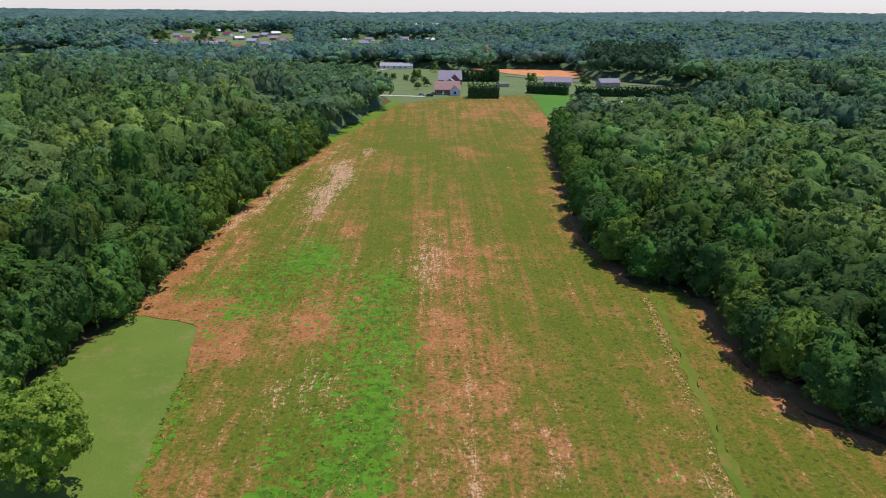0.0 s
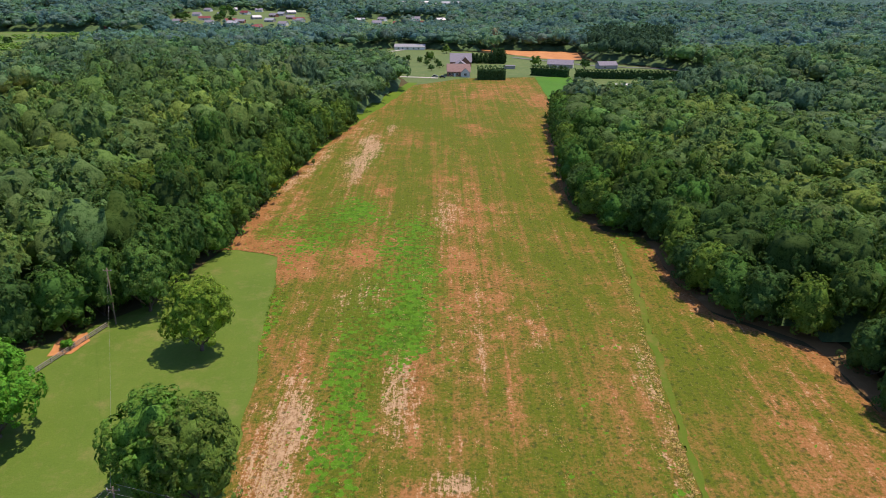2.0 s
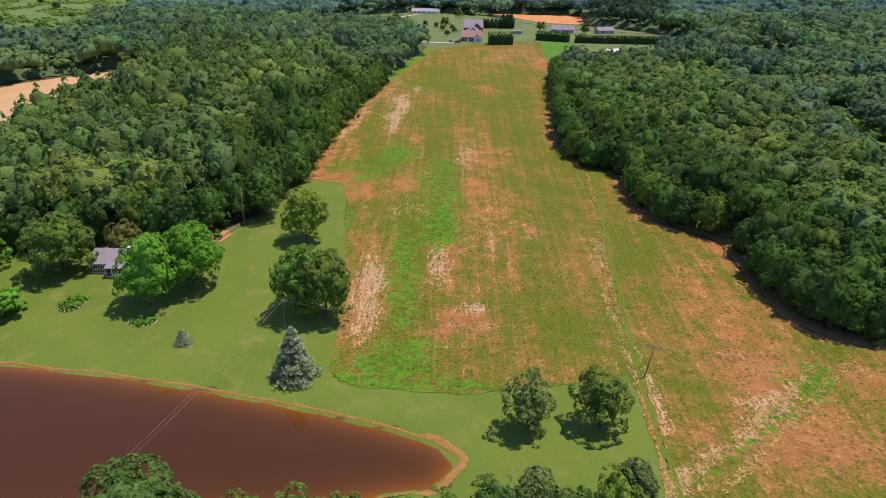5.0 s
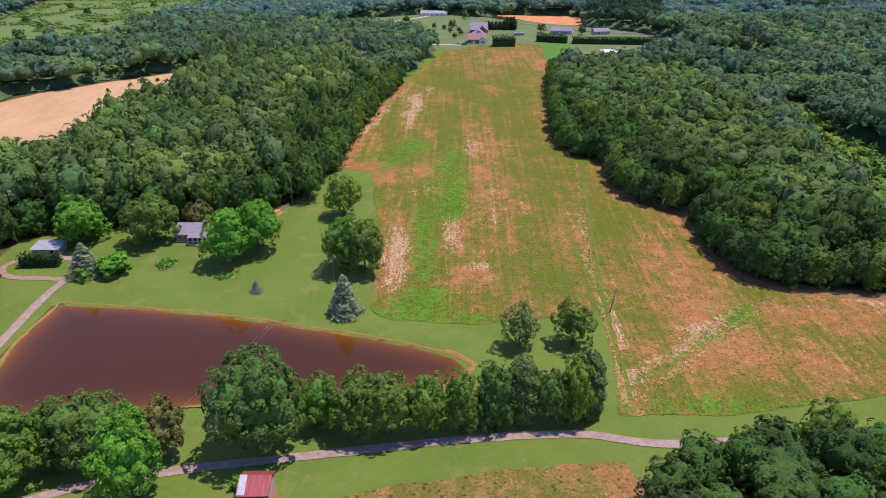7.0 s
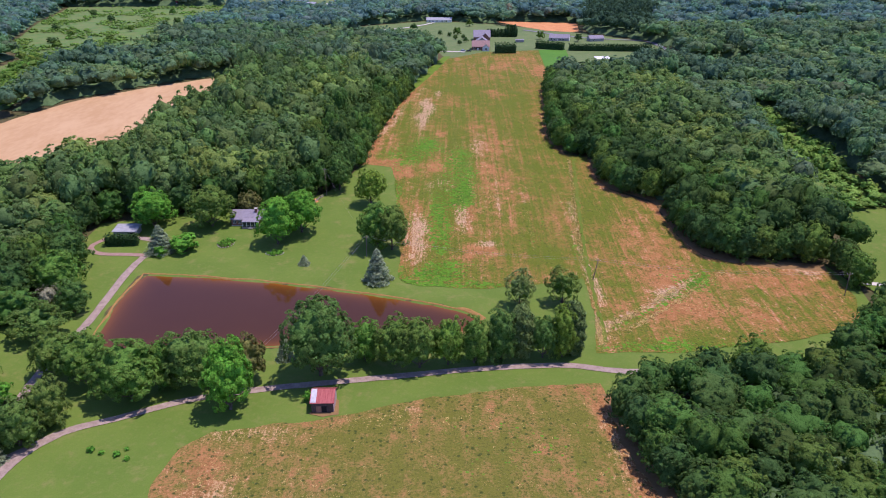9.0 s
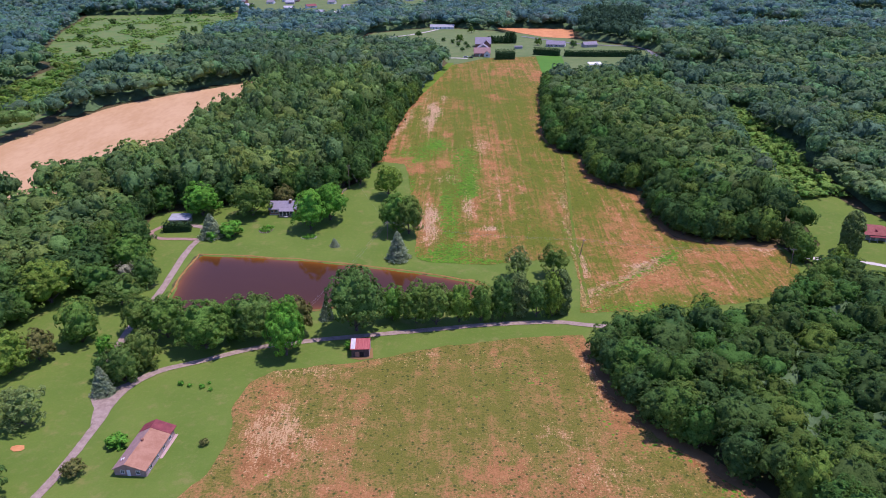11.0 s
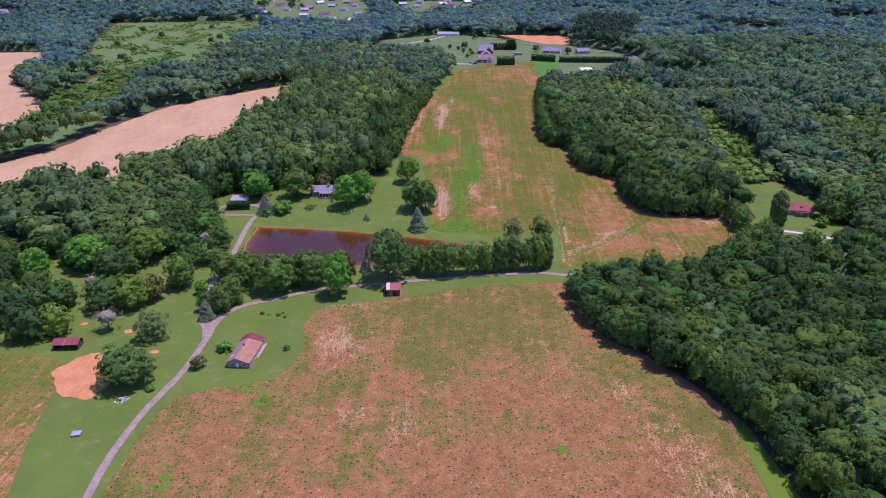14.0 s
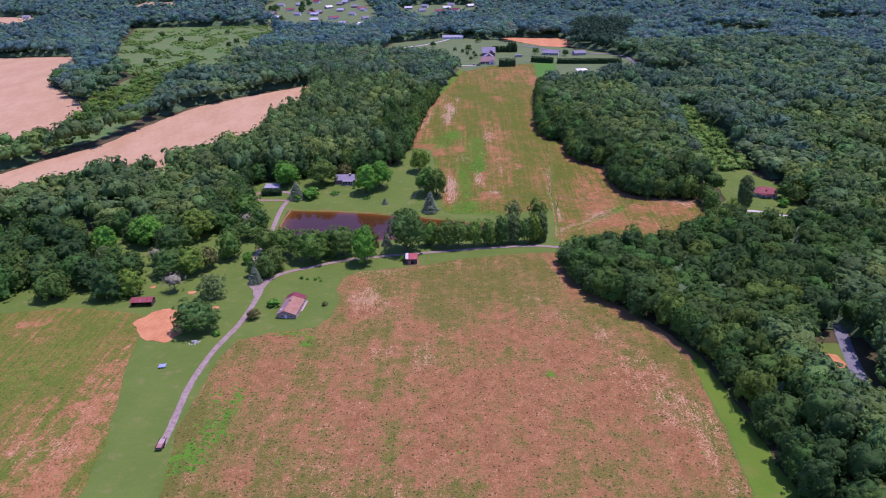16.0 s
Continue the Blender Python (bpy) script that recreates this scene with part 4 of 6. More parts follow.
# trees of the yard, the pond and the lane: kind, place, height, width, label
HOUSE_TREES = [("bright0", -82.5, 42.5, 19, 15.5, "large light-green broadleaf tree on the house lawn"),
    ("bright1", -75, 52.5, 18, 15.5, "light-green broadleaf tree beside the house"),
    ("yard0", -113, 58, 17, 17, "round green tree beside the house"),
    ("bright0", -137, 58, 16, 17, "light-green spreading tree behind the outbuilding"),
    ("bush", -117, 36, 7.5, 11, "bright green rounded small tree by the drive"),
    ("bush", -125, 32.5, 4.5, 5, "small green shrub at the drive"),
    ("yard1", -49.8, 79, 16.5, 12.5, "dense green tree at the edge of the lawn"),
    ("yard2", -42.6, 39.5, 18.5, 15, "large dark green tree between lawn and field"),
    ("yard0", -37.4, 37.5, 18, 13, "dark green tree crowding its larger neighbour"),
    ("yard3", -66, 95, 16, 12, "green tree standing at the wood's edge"),
    ("yard2", 175, 26, 12, 9, "green tree beside the red-roofed house"),
    ("bush", 170, 14, 6, 6, "light green small tree before the red-roofed house"),
    ("loose1", 134, -4, 13, 12, "pale green loose tree at the field's corner"),
    ("cedar", 148, 17, 19, 10, "tall conical green tree by the red-roofed house"),
    ("yard1", 180, 20, 12, 11, "green tree beside the red-roofed house"),
    ("yard0", 190, 32, 14, 13, "green tree beside the red-roofed house"),
    ("cedar_b", 126, 10, 12, 9, "green tree at the field's corner"),
    ("edge1", -155, 22, 15, 15, "green tree behind the drive"),
    ("brown", -100, 69, 11, 9, "olive tree behind the house")]
GROVE_TREES = [("bare", -157, -92, 11, 11, "bare grey leafless tree"),
    ("edge1", -176, -46, 16, 16, "green tree in the grove"),
    ("bright1", -194, -33, 17, 18, "light-green tree in the grove"),
    ("bright0", -212, -44, 15, 14, "light-green tree standing in the grove"),
    ("cedar", -206, -58, 10, 9, "dark cedar in the grove"),
    ("edge2", -200, -85, 15, 17, "green tree behind the red shed"),
    ("edge0", -186, -98, 14, 15, "dark green tree behind the red shed"),
    ("cedar_b", -176, -95, 13, 12, "dense tree beside the red shed"),
    ("edge3", -212, -98, 15, 16, "green tree at the field's edge"),
    ("brown", -150, -65, 12, 10, "russet-brown tree in the grove"),
    ("yard1", -166, -72, 14, 17, "green tree in the grove"),
    ("yard3", -156, -72, 14, 15, "green tree in the grove"),
    ("yard0", -168, -24, 17, 20, "broad green tree in the grove"),
    ("yard2", -190, -22, 16, 19, "broad green tree in the grove"),
    ("yard3", -149, 4, 15, 16, "green tree beside the pond drive"),
    ("bare", -178, -60, 11, 9, "grey half-bare tree in the grove"),
    ("edge0", -226, -80, 14, 16, "green tree at the field's edge"),
    ("edge3", -186, -72, 13, 14, "green tree in the grove"),
    ("edge1", -240, -95, 15, 18, "green tree at the field's edge"),
    ("edge2", -222, -60, 14, 15, "green tree in the grove")]
GROVE_TREES_FAR = [("edge2", -250, -28, 16, 18, "green tree in the grove"),
    ("edge0", -236, -40, 15, 16, "green tree in the grove"),
    ("edge1", -258, -60, 15, 18, "green tree in the grove"),
    ("edge3", -270, -85, 15, 18, "green tree in the grove"),
    ("edge3", -360, 165, 11, 17, "round dark tree between the wheat fields"),
    ("bare", -344, 187, 12, 10, "bare grey tree at the wheat's edge"),
    ("edge2", -447, 372, 18, 28, "dark green tree at the wheat's edge"),
    ("edge0", -430, 385, 16, 24, "dark green tree at the wheat's edge"),
    ("bare", -146, -8, 10, 9, "grey-green thin tree west of the pond"),
    ("edge3", -163, -3, 15, 16, "green tree west of the pond"),
    ("edge0", -172, 12, 16, 16, "green tree west of the pond")]
LANE_TREES = [("loose0", 8.0, -4, 14, 10.5, "thin olive tree in the grass east of the pond"),
    ("loose1", 22.3, -3, 14, 12, "dark green tree leaning beside the track"),
    ("yard1", -50.4, -45.5, 22, 17, "tall broad green tree at the pond's south bank"),
    ("bright1", -71, -61.5, 18, 11.5, "bright green maple beside the lane"),
    ("yard2", -84, -50, 15, 14, "green tree at the pond's corner"),
    ("cedar_b", -92, -51, 13, 8, "grey-green columnar tree by the pond"),
    ("yard3", -98.5, -57, 15, 16, "broad green tree beside the lane"),
    ("yard0", -114, -50, 14, 13, "green tree near the drive"),
    ("brown", -70, -48, 13.5, 9, "olive-brown tree beside the bright maple"),
    ("cedar_b", -142, -53, 16, 13, "tall dense green tree by the drive"),
    ("cedar_b", -117.5, -76.5, 13, 10.5, "dark olive cedar at the lane's fork"),
    ("cedar_b", -114.5, -68, 12, 9, "dark olive cedar beside the lane"),
    ("cedar_b", -124, -76, 9, 6, "green cedar at the fork"),
    ("loose0", -136.5, -98, 12.5, 14, "loose olive-green tree on the lawn"),
    ("yard2", -134, -128.5, 13.5, 17.5, "large round dark green tree beside the clay patch"),
    ("brown", -112, -119, 5, 5.5, "small olive bush beside the lane"),
    ("bush", -106.5, -107, 3.6, 6, "clipped bright green round bush by the brown roof"),
    ("brown", -83, -107, 2.2, 2.4, "small grey shrub on the lawn"),
    ("bush", -124, -133, 2.4, 3, "small green shrub by the rock pile"),
    ("loose1", -140, -26, 12, 17, "spreading green tree west of the drive"),
    ("cedar_b", -137, -10, 12, 10, "pale green tree by the drive"),
    ("bush", -131, -60, 7, 5.5, "bright green small tree by the drive"),
    ("yard3", -124, -46, 13, 12, "green tree beside the drive")]
YARD = HOUSE_TREES + GROVE_TREES + GROVE_TREES_FAR + LANE_TREES
for kind, x, y, h, w, label in YARD:
    small = h < 6
    if -72 < y < -40 and x > -120:
        h, w = h * 1.1, w * 1.12
    tree(kind, x, y, h, w, label, "shrub" if small else "tree", "shrub" if small else "tree")
GROVE = [(-152, 22), (-146, -8), (-142, -36), (-150, -66), (-186, -84), (-250, -104), (-330, -100), (-330, -50), (-260, -18), (-180, -14), (-165, 4)]
rg = random.Random(21)
while len(TREE_TALLY) < len(YARD) + 48:
    x, y = rg.uniform(-320, -142), rg.uniform(-104, 22)
    if inside(GROVE, [x], [y])[0] and all(math.hypot(x - a, y - b) > 7.6 for a, b in TREE_TALLY) and all(math.hypot(x - a, y - b) > r for a, b, r in GROVE_GAPS):
        tree("edge%d" % rg.randrange(4), x, y, rg.uniform(11, 16), rg.uniform(11, 16.5), "green tree in the grove", group="trees of the grove")
tree("spruce", -126, 36, 11, 10, "blue-grey spruce at the drive", "spruce", "spruce")
tree("spruce", -40.4, 13.0, 12.6, 9.2, "silvery blue-green spruce on the lawn", "spruce", "spruce")
tree("spruce", -69, 25.8, 3.8, 4.2, "small blue spruce on the lawn", "spruce", "spruce")
tree("spruce", -121, -83, 9.5, 6.5, "grey-green spruce at the lane's fork", "spruce", "spruce")
tree("spruce", -62, -37, 8, 5, "small grey-green spruce beside the tall tree", "spruce", "spruce")
ROW = [("cedar_b", -38.5, -38, 12, 7.6), ("yard3", -30, -40, 13, 9.5), ("yard0", -23, -41, 13.5, 10), ("yard2", -15, -39.5, 13, 7.6), ("cedar_b", -7.5, -38.5, 13, 7.4),
       ("cedar_b", 0.3, -36.5, 14, 7.8), ("cedar", 6, -35, 15, 7), ("yard1", 12.3, -35.5, 12, 7), ("cedar_b", 18.0, -35, 14.5, 7), ("cedar", 21, -33, 15, 7)]
for kind, x, y, h, w in ROW:
    tree(kind, x, y - 0.3, h * 1.15, w * 1.22, "dense green tree in the row beside the lane", group="trees in a row along the lane")

# ---- woods ----
CLEAR = [HEDGEROW, FIELD_N, FIELD_S, FIELD_W, LAWN, STRIP, WHEAT, WHEAT_FAR, MEADOW, FAR_LAWN, CLAY, SUBURB, SUBURB_E, TOWN, TAN_FAR, TAN_HILL, CLEARING_E, DRIVE_LAWN, CLEARING_NE, CLEARING_M, ROADSIDE_AREA]
LANES = [[(150, -52), (100, -46), (35, -43)], [(154, -20), (147, -60), (139, -110), (127, -155), (113, -215), (97, -290)], [(60, 600), (108, 535), (170, 498), (176, 440)]]


def wooded(x, y, margin=0.0):
    x, y = np.asarray(x, float), np.asarray(y, float)
    ok = np.ones(x.shape, bool)
    for poly in CLEAR:
        xs, ys = [p[0] for p in poly], [p[1] for p in poly]
        near = (x > min(xs) - margin) & (x < max(xs) + margin) & (y > min(ys) - margin) & (y < max(ys) + margin) & ok
        if near.any():
            hit = inside(poly, x[near], y[near])
            if margin:
                hit |= edge_distance(poly, x[near], y[near]) < margin
            ok[np.flatnonzero(near)[hit] if x.ndim == 1 else tuple(a[hit] for a in np.nonzero(near))] = False
    for line in LANES:
        ok &= edge_distance(line, x, y, False) > 2.0 + min(margin, 1.0)
    return ok


def scatter(x0, x1, y0, y1, step, seed, margin=3.0):
    r = np.random.RandomState(seed)
    X, Y = np.meshgrid(np.arange(x0, x1, step), np.arange(y0, y1, step * 0.9))
    X[1::2] += step / 2
    X, Y = X.ravel() + r.uniform(-.3, .3, X.size) * step, Y.ravel() + r.uniform(-.3, .3, X.size) * step
    ok = wooded(X, Y, margin)
    return X[ok], Y[ok], r


def wood(name, pts, kinds, r, hmin, hmax, spread, label, mat=LEAF, low=4.3):
    """Many trees joined into one wood; each keeps its own tone, turn and size."""
    temps = [crown(s, 10.0, 4.2, low, lobes, n, size) for s, lobes, n, size in kinds]
    Vs, Ts, Tone, base = [], [], [], 0
    for x, y in pts:
        V, T = temps[r.randint(len(temps))]
        stand = noise.noise(Vector((x / 55, y / 55, 2.0))) + 0.5 * noise.noise(Vector((x / 21, y / 21, 7.0)))
        a, h = r.uniform(0, 6.28), r.uniform(hmin, hmax) * (1 + (0.42 if x > 90 or x < -150 else 0.18) * stand)
        if 20 < x < 190 and -135 < y < 0:
            h *= 0.80
        if -230 < x < -70 and 60 < y < 330:
            h *= 1.28 if y < 170 else 1.5
        s = spread * r.uniform(0.8, 1.3) / 8.4
        c, d = math.cos(a) * s, math.sin(a) * s
        W = np.stack([V[:, 0] * c - V[:, 1] * d + x, V[:, 0] * d + V[:, 1] * c + y, V[:, 2] * h / 10 + gz(x, y)], 1)
        Vs.append(W)
        Ts.append(T + base)
        Tone.append(np.full(len(V), min(0.98, max(0.02, 0.5 - 0.5 * stand + r.uniform(-0.42, 0.42)))))
        base += len(V)
    me = mesh_from(name, np.concatenate(Vs), np.concatenate(Ts), [mat], np.concatenate(Tone))
    return tagged(new(name, me), label, "woods", kind="stuff")


def thicket(name, poly, step, seed, bare, hmin, hmax, spread, label, mat=LEAF_SCRUB):
    """Low scrub in clumps over rough ground."""
    r = np.random.RandomState(seed)
    xs, ys = [p[0] for p in poly], [p[1] for p in poly]
    X, Y = np.meshgrid(np.arange(min(xs), max(xs), step), np.arange(min(ys), max(ys), step))
    X, Y = X.ravel() + r.uniform(-.45, .45, X.size) * step, Y.ravel() + r.uniform(-.45, .45, X.size) * step
    clump = np.array([noise.noise(Vector((x / 34, y / 48, seed))) + 0.4 * noise.noise(Vector((x / 12, y / 12, seed))) for x, y in zip(X, Y)])
    ok = inside(poly, X, Y) & (edge_distance(poly, X, Y) > 2) & (clump > bare)
    return wood(name, np.column_stack([X[ok], Y[ok]]), [(95 + k, 6, 40, 1.1) for k in range(5)], r, hmin, hmax, spread, label, mat, 0.8)


def far_canopy(name, xs, ys, step, hmin, hmax, seed, label, mat=LEAF_FAR_HAZE):
    """The closed canopy of far woods: domed crowns over the land, dropping to the ground at the clearings."""
    X, Y = np.meshgrid(xs, ys)
    r = np.random.RandomState(seed)
    keep = wooded(X, Y, 2.0)
    cx, cy = np.floor(X / step), np.floor(Y / step)
    best, tone = np.full(X.shape, 2.0), np.zeros(X.shape)

    def rnd(i, j, k):
        s = np.sin(i * 127.1 + j * 311.7 + k * 74.7 + seed) * 43758.5453
        return s - np.floor(s)
    for i in (-1, 0, 1):
        for j in (-1, 0, 1):
            px = (cx + i + 0.2 + 0.6 * rnd(cx + i, cy + j, 1)) * step
            py = (cy + j + 0.2 + 0.6 * rnd(cx + i, cy + j, 2)) * step
            h = hmin + (hmax - hmin) * rnd(cx + i, cy + j, 3) - ((X - px) ** 2 + (Y - py) ** 2) / (step * 0.62) ** 2 * (hmax * 0.5)
            better = h > best
            best, tone = np.where(better, h, best), np.where(better, rnd(cx + i, cy + j, 4), tone)
    best = best + r.uniform(-1.6, 1.6, X.shape)
    rise = np.full(X.shape, 1.0)
    for poly in CLEAR:
        if max(p[1] for p in poly) > 880:
            rise = np.minimum(rise, np.clip(edge_distance(poly, X, Y) / 26, 0.15, 1))
    Z = ground(X, Y) + np.where(keep, best * rise, -1.0)
    Z[0] = ground(X[0], Y[0]) - 2.0
    V, T = grid_mesh(name, xs, ys, lambda a, b: Z, keep)
    me = mesh_from(name, V, T, [mat])
    return tagged(new(name, me), label, "woods", kind="stuff")


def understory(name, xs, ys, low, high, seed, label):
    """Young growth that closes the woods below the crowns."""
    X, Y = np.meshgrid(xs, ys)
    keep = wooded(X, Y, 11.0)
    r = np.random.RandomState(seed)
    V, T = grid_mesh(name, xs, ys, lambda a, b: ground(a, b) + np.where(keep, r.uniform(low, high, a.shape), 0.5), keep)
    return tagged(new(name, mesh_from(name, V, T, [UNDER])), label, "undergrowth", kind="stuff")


# the woods nearest the fields: single trees along their edges, the rest joined
ra = np.random.RandomState(5)
yard_xy = [p for p in TREE_TALLY]
rims = []
for poly in (FIELD_N, FIELD_S, LAWN):
    for (ax, ay), (bx, by) in zip(poly, poly[1:] + poly[:1]):
        L = math.hypot(bx - ax, by - ay)
        if max(ay, by) > 330 or min(ay, by) < -245 or min(ax, bx) < -165:
            continue
        for k in range(max(1, round(L / 6.2))):
            s = (k + ra.uniform(0.2, 0.8)) / max(1, round(L / 6.2))
            for sign in (1, -1):
                off = (ra.uniform(3.8, 5.2) if ay < -20 else ra.uniform(3.8, 5.4)) if ax > 0 else ra.uniform(2.4, 4.0)
                x = ax + (bx - ax) * s + sign * (by - ay) / L * off
                y = ay + (by - ay) * s - sign * (bx - ax) / L * off
                if wooded(np.array([x]), np.array([y]), 2.0)[0] and all(math.hypot(x - a, y - b) > 5.2 for a, b in yard_xy):
                    yard_xy.append((x, y))
                    rims.append((x, y))
for i, (x, y) in enumerate(rims[:290]):
    tree("edge%d" % (i % 4), x, y, ra.uniform(11, 15) if x > 0 else ra.uniform(12, 17.5), ra.uniform(9.5, 12.5), "dense green broadleaf tree at the wood's edge", group="trees along the wood's edge")
xa, ya, ra = scatter(-210, 215, -250, 470, 8.8, 5, 4.5)
taken = np.array(yard_xy)
free = np.array([np.min(np.hypot(taken[:, 0] - a, taken[:, 1] - b)) > 5.6 for a, b in zip(xa, ya)])
xa, ya = xa[free], ya[free]
reach = np.minimum(edge_distance(FIELD_N, xa, ya), edge_distance(FIELD_S, xa, ya))
close = (reach < np.where((ya < -20) & (ya > -150) & (xa > 0), 85, np.where(ya > 200, 16, 30))) & (ya < 250) & (xa > -120)
wood("woods_near", np.column_stack([xa[close], ya[close]]), [(60 + k, 12, 1050, 0.37) for k in range(6)], ra, 12.5, 19, 11.4, "dense green broadleaf woods beside the fields", low=2.4)
outer = ~close & ((ya > 290) | ((xa > 135) & (ya > 60)))
wood("woods_outer", np.column_stack([xa[outer], ya[outer]]), [(66 + k, 11, 330, 0.66) for k in range(6)], ra, 12.5, 19, 13.2, "green broadleaf woods towards the far houses", LEAF_HALF_HAZE)
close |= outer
wood("woods", np.column_stack([xa[~close], ya[~close]]), [(66 + k, 11, 430, 0.58) for k in range(6)], ra, 12.5, 19, 13.2, "dense green broadleaf woods behind the field edges", LEAF_FAINT_HAZE)


def sector(x, y):
    return np.abs(x + 10) < 70 + 0.65 * (y + 400)


xb, yb, rb = scatter(-640, 640, -60, 905, 11.5, 6, 2.0)
ok = ~((xb > -210) & (xb < 215) & (yb < 470)) & sector(xb, yb)
pine = ok & inside(PINES, xb, yb)
wood("pine_woods", np.column_stack([xb[pine], yb[pine]]), [(90 + k, 8, 130, 1.0) for k in range(4)], rb, 17, 22, 11, "dark green pine woods behind the far houses", LEAF_PINE)
ok &= ~pine
beside = ok & (yb < 190)
wood("woods_aside", np.column_stack([xb[beside], yb[beside]]), [(74 + k, 9, 110, 0.95) for k in range(6)], rb, 13, 19, 14.5, "green woods beside the wheat and the road", LEAF_FAINT_HAZE)
ok &= ~beside
middle = ok & (yb < 540) & (np.abs(xb) < 420)
wood("woods_middle", np.column_stack([xb[middle], yb[middle]]), [(70 + k, 8, 70, 1.05) for k in range(8)], rb, 13, 20, 14.5, "dark green woods behind the wheat", LEAF_HALF_HAZE)
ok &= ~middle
wood("woods_beyond", np.column_stack([xb[ok], yb[ok]]), [(70 + k, 7, 44, 1.25) for k in range(8)], rb, 13, 20, 15, "green woods beyond the fields", LEAF_FULL_HAZE)
for side, x0, x1, lab in (("west", -960, -640, "green woods west of the wheat"), ("east", 640, 960, "green woods far to the east")):
    xw, yw, rw = scatter(x0, x1, 300, 905, 13.0, 15 if side == "west" else 16, 3.0)
    ok = sector(xw, yw)
    wood("woods_far_" + side, np.column_stack([xw[ok], yw[ok]]), [(100 + k, 6, 26, 1.7) for k in range(6)], rw, 13, 20, 16.5, lab, LEAF_FULL_HAZE)
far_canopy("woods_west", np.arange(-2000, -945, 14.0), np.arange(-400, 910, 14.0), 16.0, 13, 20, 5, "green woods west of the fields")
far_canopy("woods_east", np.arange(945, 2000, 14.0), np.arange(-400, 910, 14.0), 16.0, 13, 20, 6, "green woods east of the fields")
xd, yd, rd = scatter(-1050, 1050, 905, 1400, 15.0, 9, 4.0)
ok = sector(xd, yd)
wood("woods_distant", np.column_stack([xd[ok], yd[ok]]), [(100 + k, 6, 26, 2.1) for k in range(6)], rd, 13, 20, 19, "distant green woods beyond the houses", LEAF_FULL_HAZE)
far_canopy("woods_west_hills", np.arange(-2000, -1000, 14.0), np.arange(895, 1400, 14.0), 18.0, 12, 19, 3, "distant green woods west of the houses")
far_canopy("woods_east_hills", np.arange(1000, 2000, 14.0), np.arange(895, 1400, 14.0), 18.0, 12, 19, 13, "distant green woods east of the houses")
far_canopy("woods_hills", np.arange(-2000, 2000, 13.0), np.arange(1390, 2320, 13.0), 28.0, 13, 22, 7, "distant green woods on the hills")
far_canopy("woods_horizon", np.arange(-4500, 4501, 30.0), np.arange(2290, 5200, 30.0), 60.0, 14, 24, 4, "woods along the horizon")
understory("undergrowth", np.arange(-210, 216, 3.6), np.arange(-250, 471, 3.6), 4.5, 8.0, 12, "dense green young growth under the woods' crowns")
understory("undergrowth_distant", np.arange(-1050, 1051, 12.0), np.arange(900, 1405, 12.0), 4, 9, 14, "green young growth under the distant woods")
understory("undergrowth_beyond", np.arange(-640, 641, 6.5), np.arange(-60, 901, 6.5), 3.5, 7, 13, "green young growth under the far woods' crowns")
thicket("meadow_scrub", MEADOW, 6.0, 3, 0.08, 1.5, 4.0, 5.0, "bright green scrub in clumps over the rough meadow")
thicket("hedgerow_scrub", HEDGEROW, 8.0, 4, -0.22, 4.0, 9.5, 10.0, "light green scrub and young trees between the wheat fields", LEAF_YARD)
thicket("clearing_scrub", [(136, 72), (139, 112), (149, 172), (158, 238), (181, 234), (179, 164), (176, 118), (176, 70)], 5.5, 8, -0.8, 3.0, 7.5, 8.0, "bright green scrub filling the clearing")
thicket("young_growth", YOUNG, 9.0, 5, -0.6, 5, 9, 11, "light green young trees in the woods")
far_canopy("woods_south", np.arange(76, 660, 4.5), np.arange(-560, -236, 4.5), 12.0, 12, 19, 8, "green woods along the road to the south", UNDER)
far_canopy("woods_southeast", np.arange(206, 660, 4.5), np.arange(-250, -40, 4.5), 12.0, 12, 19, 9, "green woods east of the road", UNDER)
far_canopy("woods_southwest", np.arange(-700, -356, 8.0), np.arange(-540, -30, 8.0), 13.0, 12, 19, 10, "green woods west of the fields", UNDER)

# ---- buildings ----
RED_METAL = plain("red_metal_roof", (0.27, 0.055, 0.055), (0.42, 0.12, 0.11), 0.5, 0.5, 0.3, 0.15, stretch=(6, 0.6, 0.6))
DARK_RED = plain("dark_red_roof", (0.17, 0.035, 0.04), (0.26, 0.06, 0.06), 0.6, 0.6)
PALE_METAL = plain("pale_metal_roof", (0.42, 0.42, 0.44), (0.56, 0.55, 0.57), 0.5, 0.45, 0.4, 0.1)
GREY_ROOF = plain("grey_shingle", (0.215, 0.195, 0.225), (0.295, 0.27, 0.31), 1.2, 0.95, relief=0.4)
BROWN_ROOF = plain("tan_brown_shingle", (0.32, 0.160, 0.095), (0.41, 0.225, 0.14), 0.5, 0.95, relief=0.3)
PINK_ROOF = plain("pinkish_shingle", (0.26, 0.165, 0.145), (0.34, 0.22, 0.195), 0.8, 0.95, relief=0.3)
BARN_WOOD = plain("dark_barn_wood", (0.07, 0.05, 0.045), (0.14, 0.10, 0.085), 1.5, 0.95, relief=0.5, stretch=(4, 4, 0.4))
PALE_WOOD = plain("weathered_pink_wood", (0.40, 0.27, 0.24), (0.52, 0.38, 0.34), 1.5, 0.9, relief=0.4, stretch=(4, 4, 0.4))
WHITE = plain("white_paint", (0.70, 0.69, 0.66), (0.80, 0.79, 0.77), 1.5, 0.6)
SIDING = plain("grey_siding", (0.30, 0.28, 0.27), (0.40, 0.38, 0.37), 1.0, 0.75, stretch=(0.3, 0.3, 5))
